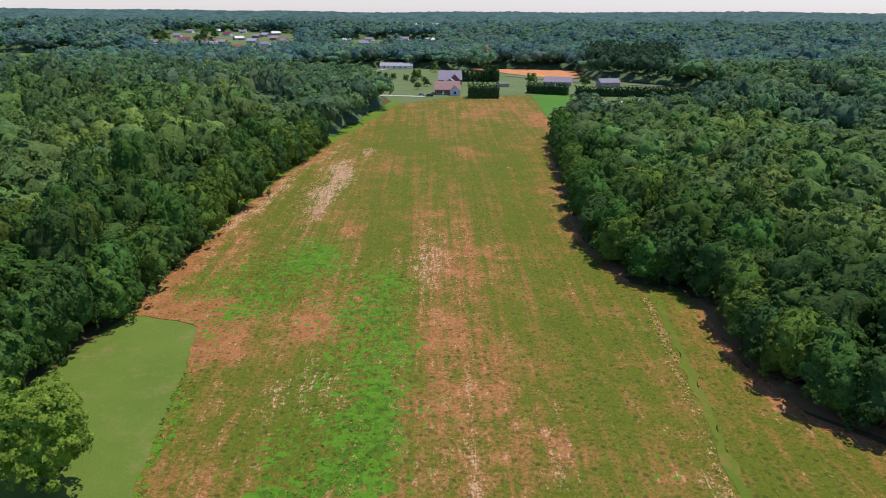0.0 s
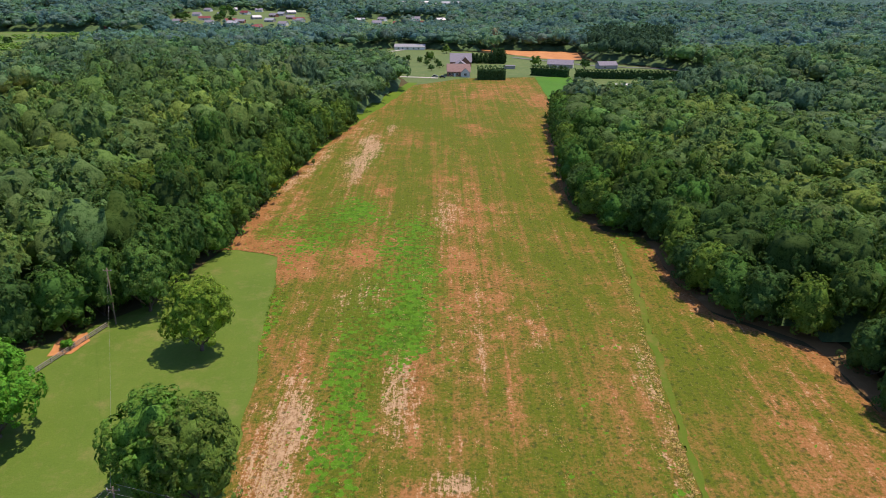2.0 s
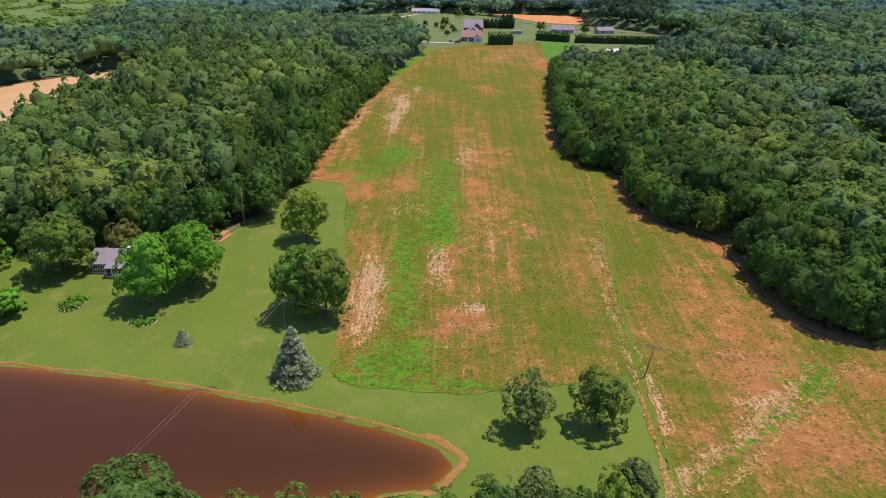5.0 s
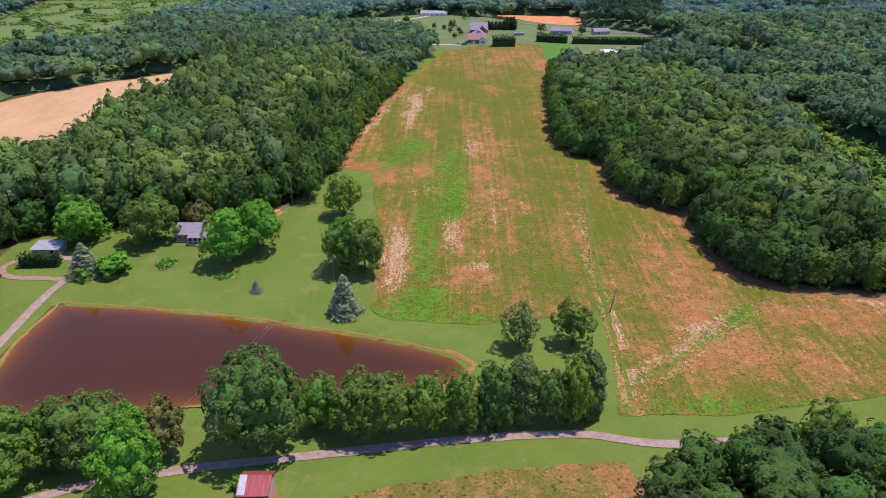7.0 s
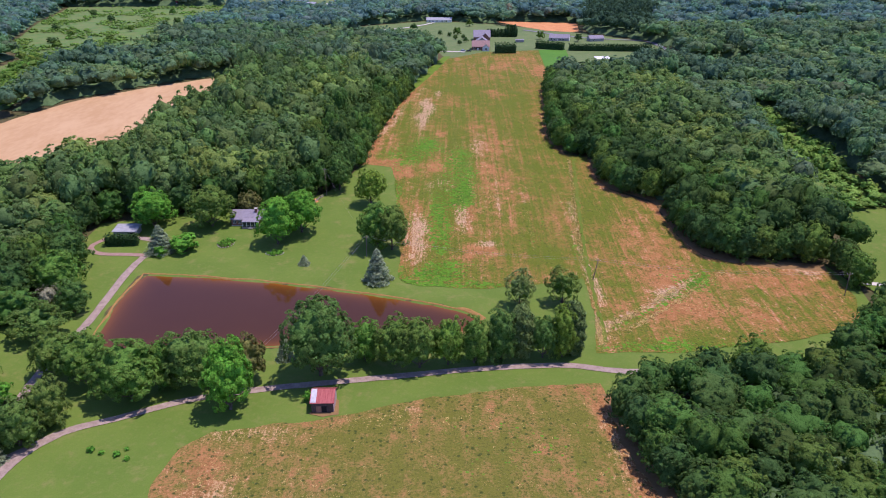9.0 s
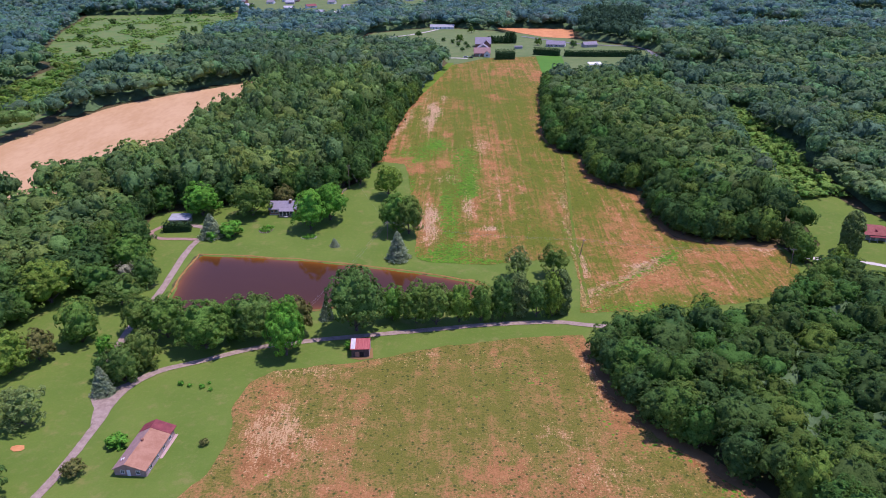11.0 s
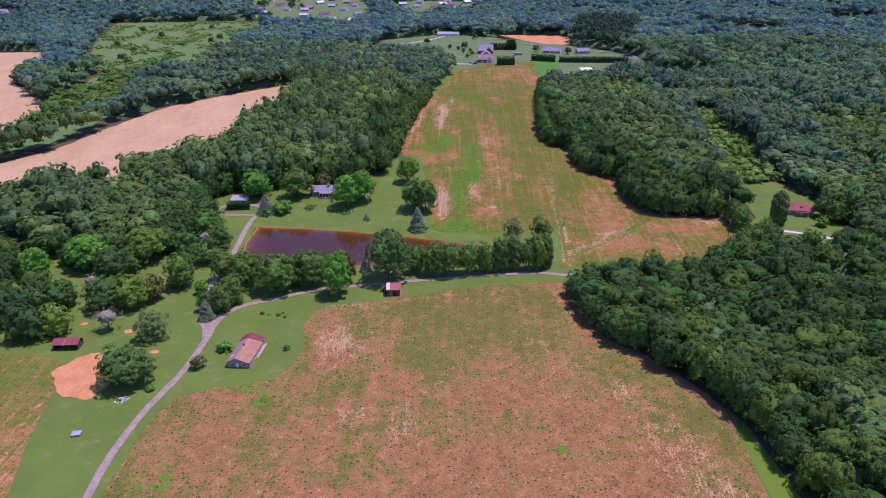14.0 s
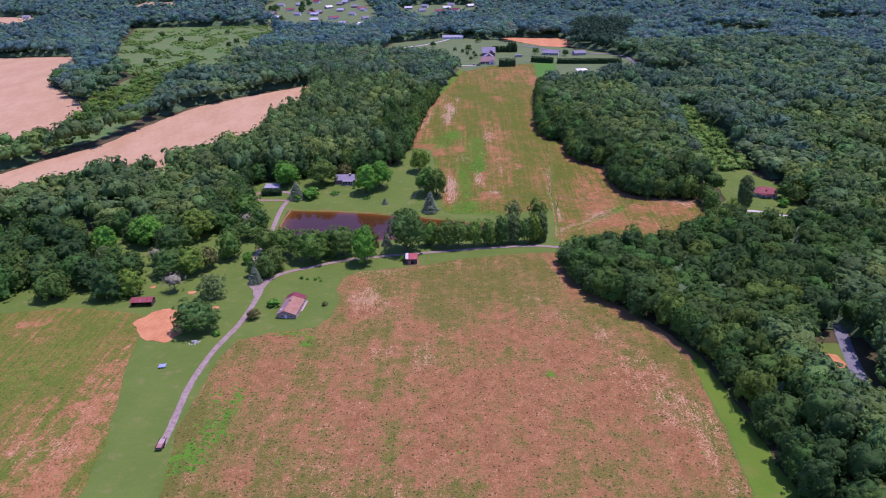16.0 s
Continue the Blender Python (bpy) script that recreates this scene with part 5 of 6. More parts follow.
BRICK = plain("red_brown_brick", (0.24, 0.11, 0.08), (0.33, 0.16, 0.115), 3, 0.9)
GLASS, _nt, _b = material("dark_window_glass", 0.08, 0, 0.5)
_b.inputs["Base Color"].default_value = (0.03, 0.035, 0.045, 1)
DARK = plain("dark_interior", (0.018, 0.016, 0.015), (0.03, 0.027, 0.025), 1, 0.95)
STONE = plain("pale_rock", (0.45, 0.42, 0.38), (0.62, 0.59, 0.54), 2, 0.9, relief=0.6)
FENCE_WOOD = plain("weathered_fence_wood", (0.26, 0.22, 0.18), (0.38, 0.33, 0.28), 3, 0.95, stretch=(0.4, 0.4, 3))
POLE_WOOD = plain("pole_wood", (0.15, 0.11, 0.08), (0.24, 0.19, 0.145), 2, 0.95, stretch=(3, 3, 0.3))
WIRE = plain("power_wire", (0.22, 0.21, 0.20), (0.30, 0.29, 0.28), 2, 0.6)


def gable_walls(w, d, wall, ridge, shift=0.0):
    """Walls with gable ends; the ridge runs along x and may stand off the middle by shift."""
    bm = bmesh.new()
    return solid(bm, [(-w / 2, -d / 2, 0), (-w / 2, -d / 2, wall), (-w / 2, shift, ridge), (-w / 2, d / 2, wall), (-w / 2, d / 2, 0)], (w, 0, 0))


def roof_slope(w, y0, z0, y1, z1, over, thick=0.14):
    """One roof slope from the eave (y0, z0) to the ridge (y1, z1), with an overhang."""
    bm = bmesh.new()
    k = over / math.hypot(y1 - y0, z1 - z0)
    ye, ze = y0 - (y1 - y0) * k, z0 - (z1 - z0) * k
    return solid(bm, [(-w / 2 - over, ye, ze), (w / 2 + over, ye, ze), (w / 2 + over, y1, z1), (-w / 2 - over, y1, z1)], (0, 0, thick))


def window(parent, x, y, z, w, h, face, frame_mat=WHITE):
    """A framed window on the wall that faces face: 's', 'n', 'e' or 'w'."""
    turn = {"s": 0, "e": 90, "n": 180, "w": 270}[face]
    bm = bmesh.new()
    f = 0.1
    for x0, z0, x1, z1 in ((-w / 2 - f, -f, -w / 2, h + f), (w / 2, -f, w / 2 + f, h + f), (-w / 2, -f, w / 2, 0), (-w / 2, h, w / 2, h + f), (-0.03, 0, 0.03, h)):
        box(bm, x0, -0.08, z0, x1, 0.02, z1)
    ob = part("window", bm, frame_mat, parent)
    ob.matrix_local = pose(x, y, z, 0, 0, turn)
    part("pane", box(bmesh.new(), -w / 2, -0.03, 0, w / 2, 0.02, h), GLASS, ob)
    return ob


def door(parent, x, y, w, h, face, mat=WHITE):
    ob = part("door", box(bmesh.new(), -w / 2, -0.06, 0, w / 2, 0.02, h), mat, parent)
    ob.matrix_local = pose(x, y, 0.02, 0, 0, {"s": 0, "e": 90, "n": 180, "w": 270}[face])
    return ob


def gable_house(name, label, category, x, y, turn, w, d, wall, ridge, wall_mat, roof_mat, over=0.45, roof_b=None, shift=0.0, group=""):
    ob = thing(name, pose(x, y, gz(x, y) - 0.02, 0, 0, turn), label, category, group)
    part("wall", gable_walls(w, d, wall, ridge, shift), wall_mat, ob)
    part("roof_slope", roof_slope(w, -d / 2, wall, shift, ridge, over), roof_mat, ob)
    part("roof_slope", roof_slope(w, d / 2, wall, shift, ridge, over), roof_b or roof_mat, ob)
    part("foundation", box(bmesh.new(), -w / 2 - 0.05, -d / 2 - 0.05, -0.8, w / 2 + 0.05, d / 2 + 0.05, 0.12), CONCRETE, ob)
    return ob


# red-roofed barn by the lane
barn = gable_house("barn", "small dark wooden barn with a red metal roof", "barn", -47.0, -59.6, 2, 5.6, 6.4, 3.3, 4.8, BARN_WOOD, RED_METAL, 0.35, shift=0.5)
part("roof_panel", roof_slope(1.2, -3.2, 3.34, 0.5, 4.84, 0.12, 0.16), PALE_METAL, barn, "pale bare metal roof panel").matrix_local = pose(-2.25, 0, 0)
part("doorway", box(bmesh.new(), -0.2, -3.25, 0, 1.1, -3.18, 2.2), DARK, barn)
part("side_cladding", box(bmesh.new(), 2.8, -3.2, 0.1, 2.86, 3.2, 3.3), PALE_WOOD, barn, "pale weathered pink side boards")
for k in range(9):
    part("board", box(bmesh.new(), -2.75 + k * 0.62, -3.24, 0.1, -2.25 + k * 0.62, -3.2, 3.2), BARN_WOOD, barn) if not 3 < k < 6 else None
part("door_leaf", box(bmesh.new(), -1.6, -3.3, 0.05, -0.3, -3.22, 2.2), plain("orange_barn_door", (0.30, 0.16, 0.10), (0.38, 0.21, 0.14), 2, 0.9), barn)

surface("bare_spot", [(-50.4, -63.2), (-46.5, -64.4), (-42.6, -63.4), (-43.2, -57.5), (-44.0, -57.0), (-44.4, -62.6), (-49.8, -62.4)], 0.26, 1.5, MARGIN_MAT, "worn bare soil before the barn", "bare ground", 0.4)
tree("bush", -51.4, -57.6, 3.4, 2.6, "green shrub beside the barn", "shrub", "shrub")

# brown-roofed long building beside the lane
hall = gable_house("outbuilding", "long low building with a tan-brown shingle roof", "outbuilding", -97.2, -111.5, 86, 14.0, 9.4, 2.3, 4.0, plain("pink_brown_wall", (0.33, 0.215, 0.175), (0.42, 0.29, 0.24), 1.0, 0.85), BROWN_ROOF, 0.4, PINK_ROOF, shift=1.0)
hall.matrix_basis = pose(-97.2, -110.6, gz(-97, -111), 0, 0, 86) @ Matrix.Diagonal((1.18, 0.88, 1, 1))
part("annex_roof", roof_slope(2.2, -4.7, 2.36, 1.0, 4.06, 0.42, 0.16), DARK_RED, hall, "dark red metal roof end").matrix_local = pose(6.4, 0, 0)
part("annex_roof", roof_slope(2.2, 4.7, 2.36, 1.0, 4.06, 0.42, 0.16), DARK_RED, hall).matrix_local = pose(6.4, 0, 0)
part("side_wall", box(bmesh.new(), -6.9, -4.78, 0.1, 6.4, -4.72, 2.15), PALE_WOOD, hall, "pale pinkish side wall")
part("apron", box(bmesh.new(), -7.4, -5.7, -0.3, 7.2, -4.8, 0.15), PALE_WOOD, hall)
for k in range(4):
    window(hall, -5.0 + k * 3.2, -4.8, 0.8, 1.0, 1.0, "s")
window(hall, -7.0, -2.4, 0.9, 1.0, 1.0, "w")
window(hall, -7.0, 2.2, 0.9, 1.0, 1.0, "w")
door(hall, -7.0, 0.4, 1.0, 2.0, "w", WHITE)
for k in range(2):
    part("roof_vent", box(bmesh.new(), -5.4, 2.6 + k * 0.7, 3.4 - k * 0.3, -4.7, 2.8 + k * 0.7, 3.75 - k * 0.3, 0.04), WHITE, hall)
part("chimney", box(bmesh.new(), 0.2, 0.4, 3.4, 0.8, 1.0, 4.7, 0.04), BRICK, hall)

# open red shed near the clay patch
shed = thing("shed", pose(-166.8, -104.6, gz(-167, -105), 0, 0, 3), "open-fronted shed with a red and rusty metal roof", "shed")
part("back_wall", box(bmesh.new(), -4.6, 2.3, 0, 4.6, 2.45, 2.4), BARN_WOOD, shed)
for sx in (-4.6, 4.5):
    part("side_wall", box(bmesh.new(), sx, -2.4, 0, sx + 0.12, 2.3, 2.5), BARN_WOOD, shed)
part("floor", box(bmesh.new(), -4.5, -2.3, -0.3, 4.5, 2.3, 0.06), DARK, shed)
for k in range(4):
    part("post", box(bmesh.new(), -4.5 + k * 2.95, -2.4, 0, -4.35 + k * 2.95, -2.25, 2.7), BARN_WOOD, shed)
part("roof", solid(bmesh.new(), [(-5, -2.9, 2.5), (5, -2.9, 2.5), (5, 0.1, 3.6), (-5, 0.1, 3.6)], (0, 0, 0.1)), RED_METAL, shed)
part("roof", solid(bmesh.new(), [(-5, 2.9, 2.4), (5, 2.9, 2.4), (5, 0.1, 3.6), (-5, 0.1, 3.6)], (0, 0, 0.1)), RED_METAL, shed)
for k in range(10):
    part("roof_seam", solid(bmesh.new(), [(-4.9 + k * 1.08, -2.9, 2.6), (-4.82 + k * 1.08, -2.9, 2.6), (-4.82 + k * 1.08, 0.1, 3.7), (-4.9 + k * 1.08, 0.1, 3.7)], (0, 0, 0.05)), PALE_METAL if k == 4 else DARK_RED, shed)

# the pond house
home = gable_house("house", "grey-roofed house with a white screened porch", "house", -98.5, 62.5, 0, 13.0, 9.0, 2.8, 5.0, BRICK, GREY_ROOF, 0.5, shift=0.6)
part("porch_roof", solid(bmesh.new(), [(-1.5, -7.4, 2.5), (5.6, -7.4, 2.5), (5.6, -4.4, 3.05), (-1.5, -4.4, 3.05)], (0, 0, 0.14)), GREY_ROOF, home)
part("porch_floor", box(bmesh.new(), -1.5, -7.2, -0.3, 5.6, -4.5, 0.35), PALE_WOOD, home, "pale wooden porch deck")
for k in range(5):
    part("porch_post", box(bmesh.new(), -1.4 + k * 1.7, -7.15, 0.35, -1.25 + k * 1.7, -7.0, 2.52), WHITE, home)
part("porch_rail", box(bmesh.new(), -1.4, -7.12, 1.1, 5.5, -7.04, 1.2), WHITE, home)
for k in range(4):
    part("porch_screen", box(bmesh.new(), -1.2 + k * 1.7, -7.09, 0.4, 0.25 + k * 1.7, -7.07, 2.45), GLASS, home)
chim = part("chimney", box(bmesh.new(), 2.6, -1.2, 3.8, 3.6, -0.2, 6.0, 0.05), BRICK, home)
part("chimney_cap", box(bmesh.new(), 2.5, -1.3, 6.0, 3.7, -0.1, 6.15), CONCRETE, chim)
for wx in (-5.2, -3.2):
    window(home, wx, -4.52, 1.0, 1.1, 1.2, "s")
window(home, -6.52, 0, 1.0, 1.1, 1.2, "w")
window(home, 6.52, 0, 1.0, 1.1, 1.2, "e")
door(home, 2.0, -4.53, 1.0, 2.05, "s")
part("step", box(bmesh.new(), 1.2, -8.0, -0.2, 3.0, -7.2, 0.17), CONCRETE, home)

# garage behind the hedge
garage = thing("garage", pose(-145, 50.5, gz(-145, 48), 0, 0, 2), "low garage with a pale metal roof behind a hedge", "garage")
part("wall", box(bmesh.new(), -4.4, -3.0, -0.5, 4.4, 3.0, 2.6), SIDING, garage)
part("roof", solid(bmesh.new(), [(-4.9, -3.5, 2.6), (4.9, -3.5, 2.6), (4.9, 3.5, 3.3), (-4.9, 3.5, 3.3)], (0, 0, 0.15)), PALE_METAL, garage)
door(garage, 2.6, -3.02, 2.4, 2.1, "s", DARK)
window(garage, -2.4, -3.02, 1.0, 1.0, 0.9, "s")


def hip_roof(w, d, z, top, run, over):
    bm = bmesh.new()
    a = [bm.verts.new(p) for p in ((-w / 2 - over, -d / 2 - over, z), (w / 2 + over, -d / 2 - over, z), (w / 2 + over, d / 2 + over, z), (-w / 2 - over, d / 2 + over, z))]
    u = [bm.verts.new((-run, 0, top)), bm.verts.new((run, 0, top))]
    for f in ((a[0], a[1], u[1], u[0]), (a[1], a[2], u[1]), (a[2], a[3], u[0], u[1]), (a[3], a[0], u[0]), (a[3], a[2], a[1], a[0])):
        bm.faces.new(f)
    return bm


red_home = thing("house", pose(166, 33, gz(166, 33), 0, 0, -12), "house with a dark red hipped roof among trees", "house")
part("wall", box(bmesh.new(), -6.2, -5, -0.5, 6.2, 5, 2.8), SIDING, red_home)
part("roof", hip_roof(12.4, 10, 2.8, 5.6, 2.4, 0.6), plain("faded_red_shingle", (0.25, 0.075, 0.065), (0.34, 0.12, 0.10), 0.8, 0.9), red_home)
part("dormer", solid(bmesh.new(), [(-1.2, -3.6, 3.4), (1.2, -3.6, 3.4), (0, -3.6, 4.6)], (0, 3.0, 0)), DARK_RED, red_home)
part("porch_roof", box(bmesh.new(), -3.0, -7.2, 2.3, 3.4, -5.0, 2.45), DARK_RED, red_home)
for k in range(3):
    part("porch_post", box(bmesh.new(), -2.9 + k * 3.0, -7.1, -0.2, -2.75 + k * 3.0, -6.95, 2.3), WHITE, red_home)
for wx in (-4.6, 4.6):
    window(red_home, wx, -5.02, 0.9, 1.1, 1.2, "s")
door(red_home, 0.2, -5.02, 1.0, 2.0, "s")

# houses at the far end of the field
far_a = gable_house("house", "large grey-roofed brick house beyond the field", "house", 12, 518, 0, 16, 17, 4.0, 9.6, BRICK, GREY_ROOF)
part("cross_gable", gable_walls(9, 8, 4.0, 8.0), BRICK, far_a).matrix_local = pose(3, -9, 0, 0, 0, 90)
part("cross_roof", roof_slope(9.2, -4, 4.1, 0, 8.1, 0.4), GREY_ROOF, far_a).matrix_local = pose(3, -9, 0, 0, 0, 90)
part("cross_roof", roof_slope(9.2, 4, 4.1, 0, 8.1, 0.4), GREY_ROOF, far_a).matrix_local = pose(3, -9, 0, 0, 0, 90)
for wx in (-5, -2.5):
    window(far_a, wx, -8.52, 1.2, 1.2, 1.6, "s")
wing = gable_house("house", "grey-roofed middle house with a white trim", "house", 11, 484, 90, 13, 11, 3.4, 7.2, SIDING, GREY_ROOF)
for wy in (-2.5, 2.5):
    window(wing, -6.52, wy, 1.0, 1.2, 1.4, "w")
far_b = gable_house("house", "brick house with a pinkish-brown roof and white gable", "house", 9, 457, 0, 15.5, 12.5, 3.4, 7.8, BRICK, PINK_ROOF)
part("front_gable", gable_walls(6, 6, 3.0, 5.8), WHITE, far_b, "white-fronted gable").matrix_local = pose(4.5, -6.5, 0, 0, 0, 90)
part("front_roof", roof_slope(6.2, -3.0, 3.05, 0, 5.85, 0.35), PINK_ROOF, far_b).matrix_local = pose(4.5, -6.5, 0, 0, 0, 90)
part("front_roof", roof_slope(6.2, 3.0, 3.05, 0, 5.85, 0.35), PINK_ROOF, far_b).matrix_local = pose(4.5, -6.5, 0, 0, 0, 90)
for wx in (-6, -4, -1):
    window(far_b, wx, -6.27, 1.0, 1.2, 1.4, "s")
window(far_b, 4.5, -9.52, 1.0, 1.6, 1.5, "s")
door(far_b, -2.6, -6.27, 1.1, 2.1, "s")
far_c = gable_house("house", "grey-roofed house with a white gable end", "house", 88, 512, -14, 19, 10, 3.0, 6.0, SIDING, GREY_ROOF)
part("gable_cladding", gable_walls(0.1, 10, 3.0, 5.9), WHITE, far_c, "bright white gable").matrix_local = pose(9.6, 0, 0)
for wx in (-7, -4, 1, 4):
    window(far_c, wx, -5.02, 1.0, 1.3, 1.4, "s")
door(far_c, -1.5, -5.02, 1.1, 2.1, "s")
far_d = gable_house("house", "long low white house with a pale grey roof", "house", -34, 690, -4, 30, 10, 3.0, 5.4, WHITE, plain("pale_grey_shingle", (0.30, 0.30, 0.32), (0.38, 0.38, 0.40), 1, 0.95))
for wx in (-11, -7, -2, 4, 9):
    window(far_d, wx, -5.02, 1.0, 1.5, 1.3, "s")
far_e = gable_house("house", "grey-roofed house behind the hedge", "house", 122, 507, 10, 14, 9, 3, 5.4, SIDING, GREY_ROOF)
window(far_e, -3, -4.52, 1.0, 1.3, 1.3, "s")
low = thing("outbuilding", pose(48, 500, gz(48, 500)), "low grey outbuilding on the far lawn", "outbuilding")
part("wall", box(bmesh.new(), -4, -2.5, -0.3, 4, 2.5, 2.3), SIDING, low)
part("roof", box(bmesh.new(), -4.3, -2.8, 2.3, 4.3, 2.8, 2.5), GREY_ROOF, low)
port = thing("carport", pose(108, 395, gz(108, 395), 0, 0, 8), "white-roofed open carport in the trees", "carport")
part("roof", solid(bmesh.new(), [(-6, -4, 2.8), (6, -4, 2.8), (6, 4, 3.6), (-6, 4, 3.6)], (0, 0, 0.15)), WHITE, port)
for px in (-5.6, 0, 5.6):
    for py in (-3.6, 3.6):
        part("post", box(bmesh.new(), px - 0.1, py - 0.1, -0.3, px + 0.1, py + 0.1, 2.85 + (py + 4) * 0.1), WHITE, port)


def car(x, y, turn, paint, label):
    ob = thing("car", pose(x, y, gz(x, y) + 0.3, 0, 0, turn), label, "car")
    bm = box(bmesh.new(), -0.88, -2.2, 0.3, 0.88, 2.2, 0.9, 0.12)
    part("body", bm, paint, ob)
    bm = solid(bmesh.new(), [(-0.76, -1.1, 0.9), (0.76, -1.1, 0.9), (0.76, 1.5, 0.9), (-0.76, 1.5, 0.9)], (0, 0, 0.02))
    part("cabin", solid(bm, [(-0.8, -1.2, 0.9), (-0.8, 1.6, 0.9), (-0.8, 1.0, 1.45), (-0.8, -0.6, 1.45)], (1.6, 0, 0)), GLASS, ob)
    part("roof", box(bmesh.new(), -0.72, -0.6, 1.45, 0.72, 1.0, 1.5), paint, ob)
    for wx in (-0.8, 0.8):
        for wy in (-1.35, 1.35):
            bm = bmesh.new()
            bmesh.ops.create_cone(bm, cap_ends=True, segments=14, radius1=0.33, radius2=0.33, depth=0.22, matrix=Matrix.Translation((wx, wy, 0.33)) @ pose(0, 0, 0, 0, 90, 0))
            part("wheel", bm, DARK, ob)
    return ob


BLACK_PAINT = plain("black_car_paint", (0.015, 0.015, 0.018), (0.025, 0.025, 0.03), 2, 0.25, gloss=0.6)
WHITE_PAINT = plain("white_car_paint", (0.70, 0.70, 0.70), (0.76, 0.76, 0.76), 2, 0.3, gloss=0.6)
BLUE_PAINT = plain("silver_blue_paint", (0.30, 0.34, 0.40), (0.36, 0.40, 0.46), 2, 0.3, gloss=0.6)
car(-2, 443, 80, BLACK_PAINT, "black car parked at the far house")
car(-7, 446, 85, BLUE_PAINT, "silver car parked at the far house")
car(188, 18, 30, WHITE_PAINT, "white car parked under the trees")
car(194, 21, 60, WHITE_PAINT, "white car parked beside another")

# far housing estate: a few models, many plots
PLOTS = random.Random(4)
models = []
for k, (wm, rm, lab) in enumerate(((WHITE, GREY_ROOF, "distant white house with a grey roof"), (BRICK, GREY_ROOF, "distant brick house with a grey roof"), (SIDING, PALE_METAL, "distant pale house with a light roof"), (WHITE, DARK_RED, "distant white house with a red-brown roof"))):
    h = gable_house("house", lab, "house", -330 + k * 38, 1010 + k * 20, PLOTS.uniform(-20, 20), PLOTS.uniform(12, 18), 9, 3, 5.8, wm, rm, group="houses of the distant estate")
    for wx in (-3.6, 0.5, 3.4):
        window(h, wx, -4.52, 1.0, 1.3, 1.3, "s")
    door(h, -1.4, -4.52, 1.1, 2.1, "s", DARK)
    models.append(h)
spots = []
for poly, n, gap in ((SUBURB, 26, 34), (SUBURB_E, 12, 32), (TOWN, 34, 34)):
    xs, ys = [p[0] for p in poly], [p[1] for p in poly]
    tries = 0
    while n and tries < 4000:
        tries += 1
        x, y = PLOTS.uniform(min(xs), max(xs)), PLOTS.uniform(min(ys), max(ys))
        if inside(poly, [x], [y])[0] and edge_distance(poly, [x], [y])[0] > 12 and all(math.hypot(x - a, y - b) > gap for a, b in spots):
            spots.append((x, y))
            n -= 1
            copy_thing(models[PLOTS.randrange(4)], pose(x, y, gz(x, y) + (0.55 if y > 1500 else 0.35), 0, 0, PLOTS.uniform(-40, 40)))
for x, y in ((-427, 912), (-860, 1030), (530, 815), (565, 800), (350, 680), (395, 685), (-800, 1420), (-700, 1440)):
    copy_thing(models[PLOTS.randrange(4)], pose(x, y, gz(x, y) + 0.5, 0, 0, PLOTS.uniform(-30, 30)))
hall_far = gable_house("hall", "large pale hall in the distant town", "hall", 20, 1780, 10, 46, 24, 7, 11, WHITE, PALE_METAL)

# ---- hedges ----
def hedge(x0, y0, x1, y1, h, d, label, mat=LEAF_HEDGE, seed=1, lumps=1.6, size=0.7, dense=26):
    """A clipped hedge from one end to the other: a core under a skin of leaf sprays."""
    r = np.random.RandomState(seed)
    L = math.hypot(x1 - x0, y1 - y0)
    n = int(L * dense)
    a = r.uniform(0, L, n)
    q = r.uniform(-1.9, 1.9, n)
    topz = h * (0.74 + 0.26 * np.abs(np.cos(a * math.pi / lumps)))
    side = np.clip(q, -1, 1)
    z = np.where(np.abs(q) < 1, topz, topz * (1.9 - np.abs(q)) / 0.9)
    P = np.stack([a, side * d / 2, z], 1) + r.normal(0, 0.12, (n, 3))
    N = np.stack([r.normal(0, 0.3, n), np.where(np.abs(q) > 1, np.sign(q), 0), np.where(np.abs(q) < 1, 1, 0.35)], 1) + r.normal(0, 0.35, (n, 3))
    N /= np.linalg.norm(N, axis=1)[:, None]
    A = np.cross(N, r.normal(0, 1, (n, 3)))
    A /= np.linalg.norm(A, axis=1)[:, None]
    B = np.cross(N, A)
    s = (size * r.uniform(0.6, 1.3, n))[:, None]
    V = np.stack([P + A * s, P + B * s * .7, P - A * s, P - B * s * .7], 1).reshape(-1, 3)
    i = np.arange(n) * 4
    T = np.concatenate([np.stack([i, i + 1, i + 2], 1), np.stack([i, i + 2, i + 3], 1)])
    core = box(bmesh.new(), 0.3, -d / 2 + 0.25, -0.3, L - 0.3, d / 2 - 0.25, h * 0.72, 0.5)
    ob = thing("hedge", pose(x0, y0, gz((x0 + x1) / 2, (y0 + y1) / 2) - 0.05, 0, 0, math.degrees(math.atan2(y1 - y0, x1 - x0))), label, "hedge")
    part("foliage", mesh_from("foliage", V, T, [mat]), None, ob)
    part("core", core, mat, ob)
    return ob


hedge(-150, 41.0, -137, 42.0, 4.3, 3.4, "clipped dark green hedge in front of the garage", seed=2, dense=60, size=0.4)
hedge(21, 438, 40, 438, 9, 9, "tall dark green hedge at the field's end", seed=3, lumps=3)
hedge(60, 462, 84, 450, 7, 5, "dark green hedge along the far lawn", seed=4, lumps=2.5)
hedge(88, 449, 160, 442, 6, 4.5, "long clipped dark green hedge along the far lawn", seed=5, lumps=2.5)
for k in range(9):
    tree("far_cedar", 19 + k * 3.4, 541 + (k % 2), 8 if k < 6 else 12, 4.6 if k < 6 else 7, "dark evergreen in a far row", group="evergreens by the far house")
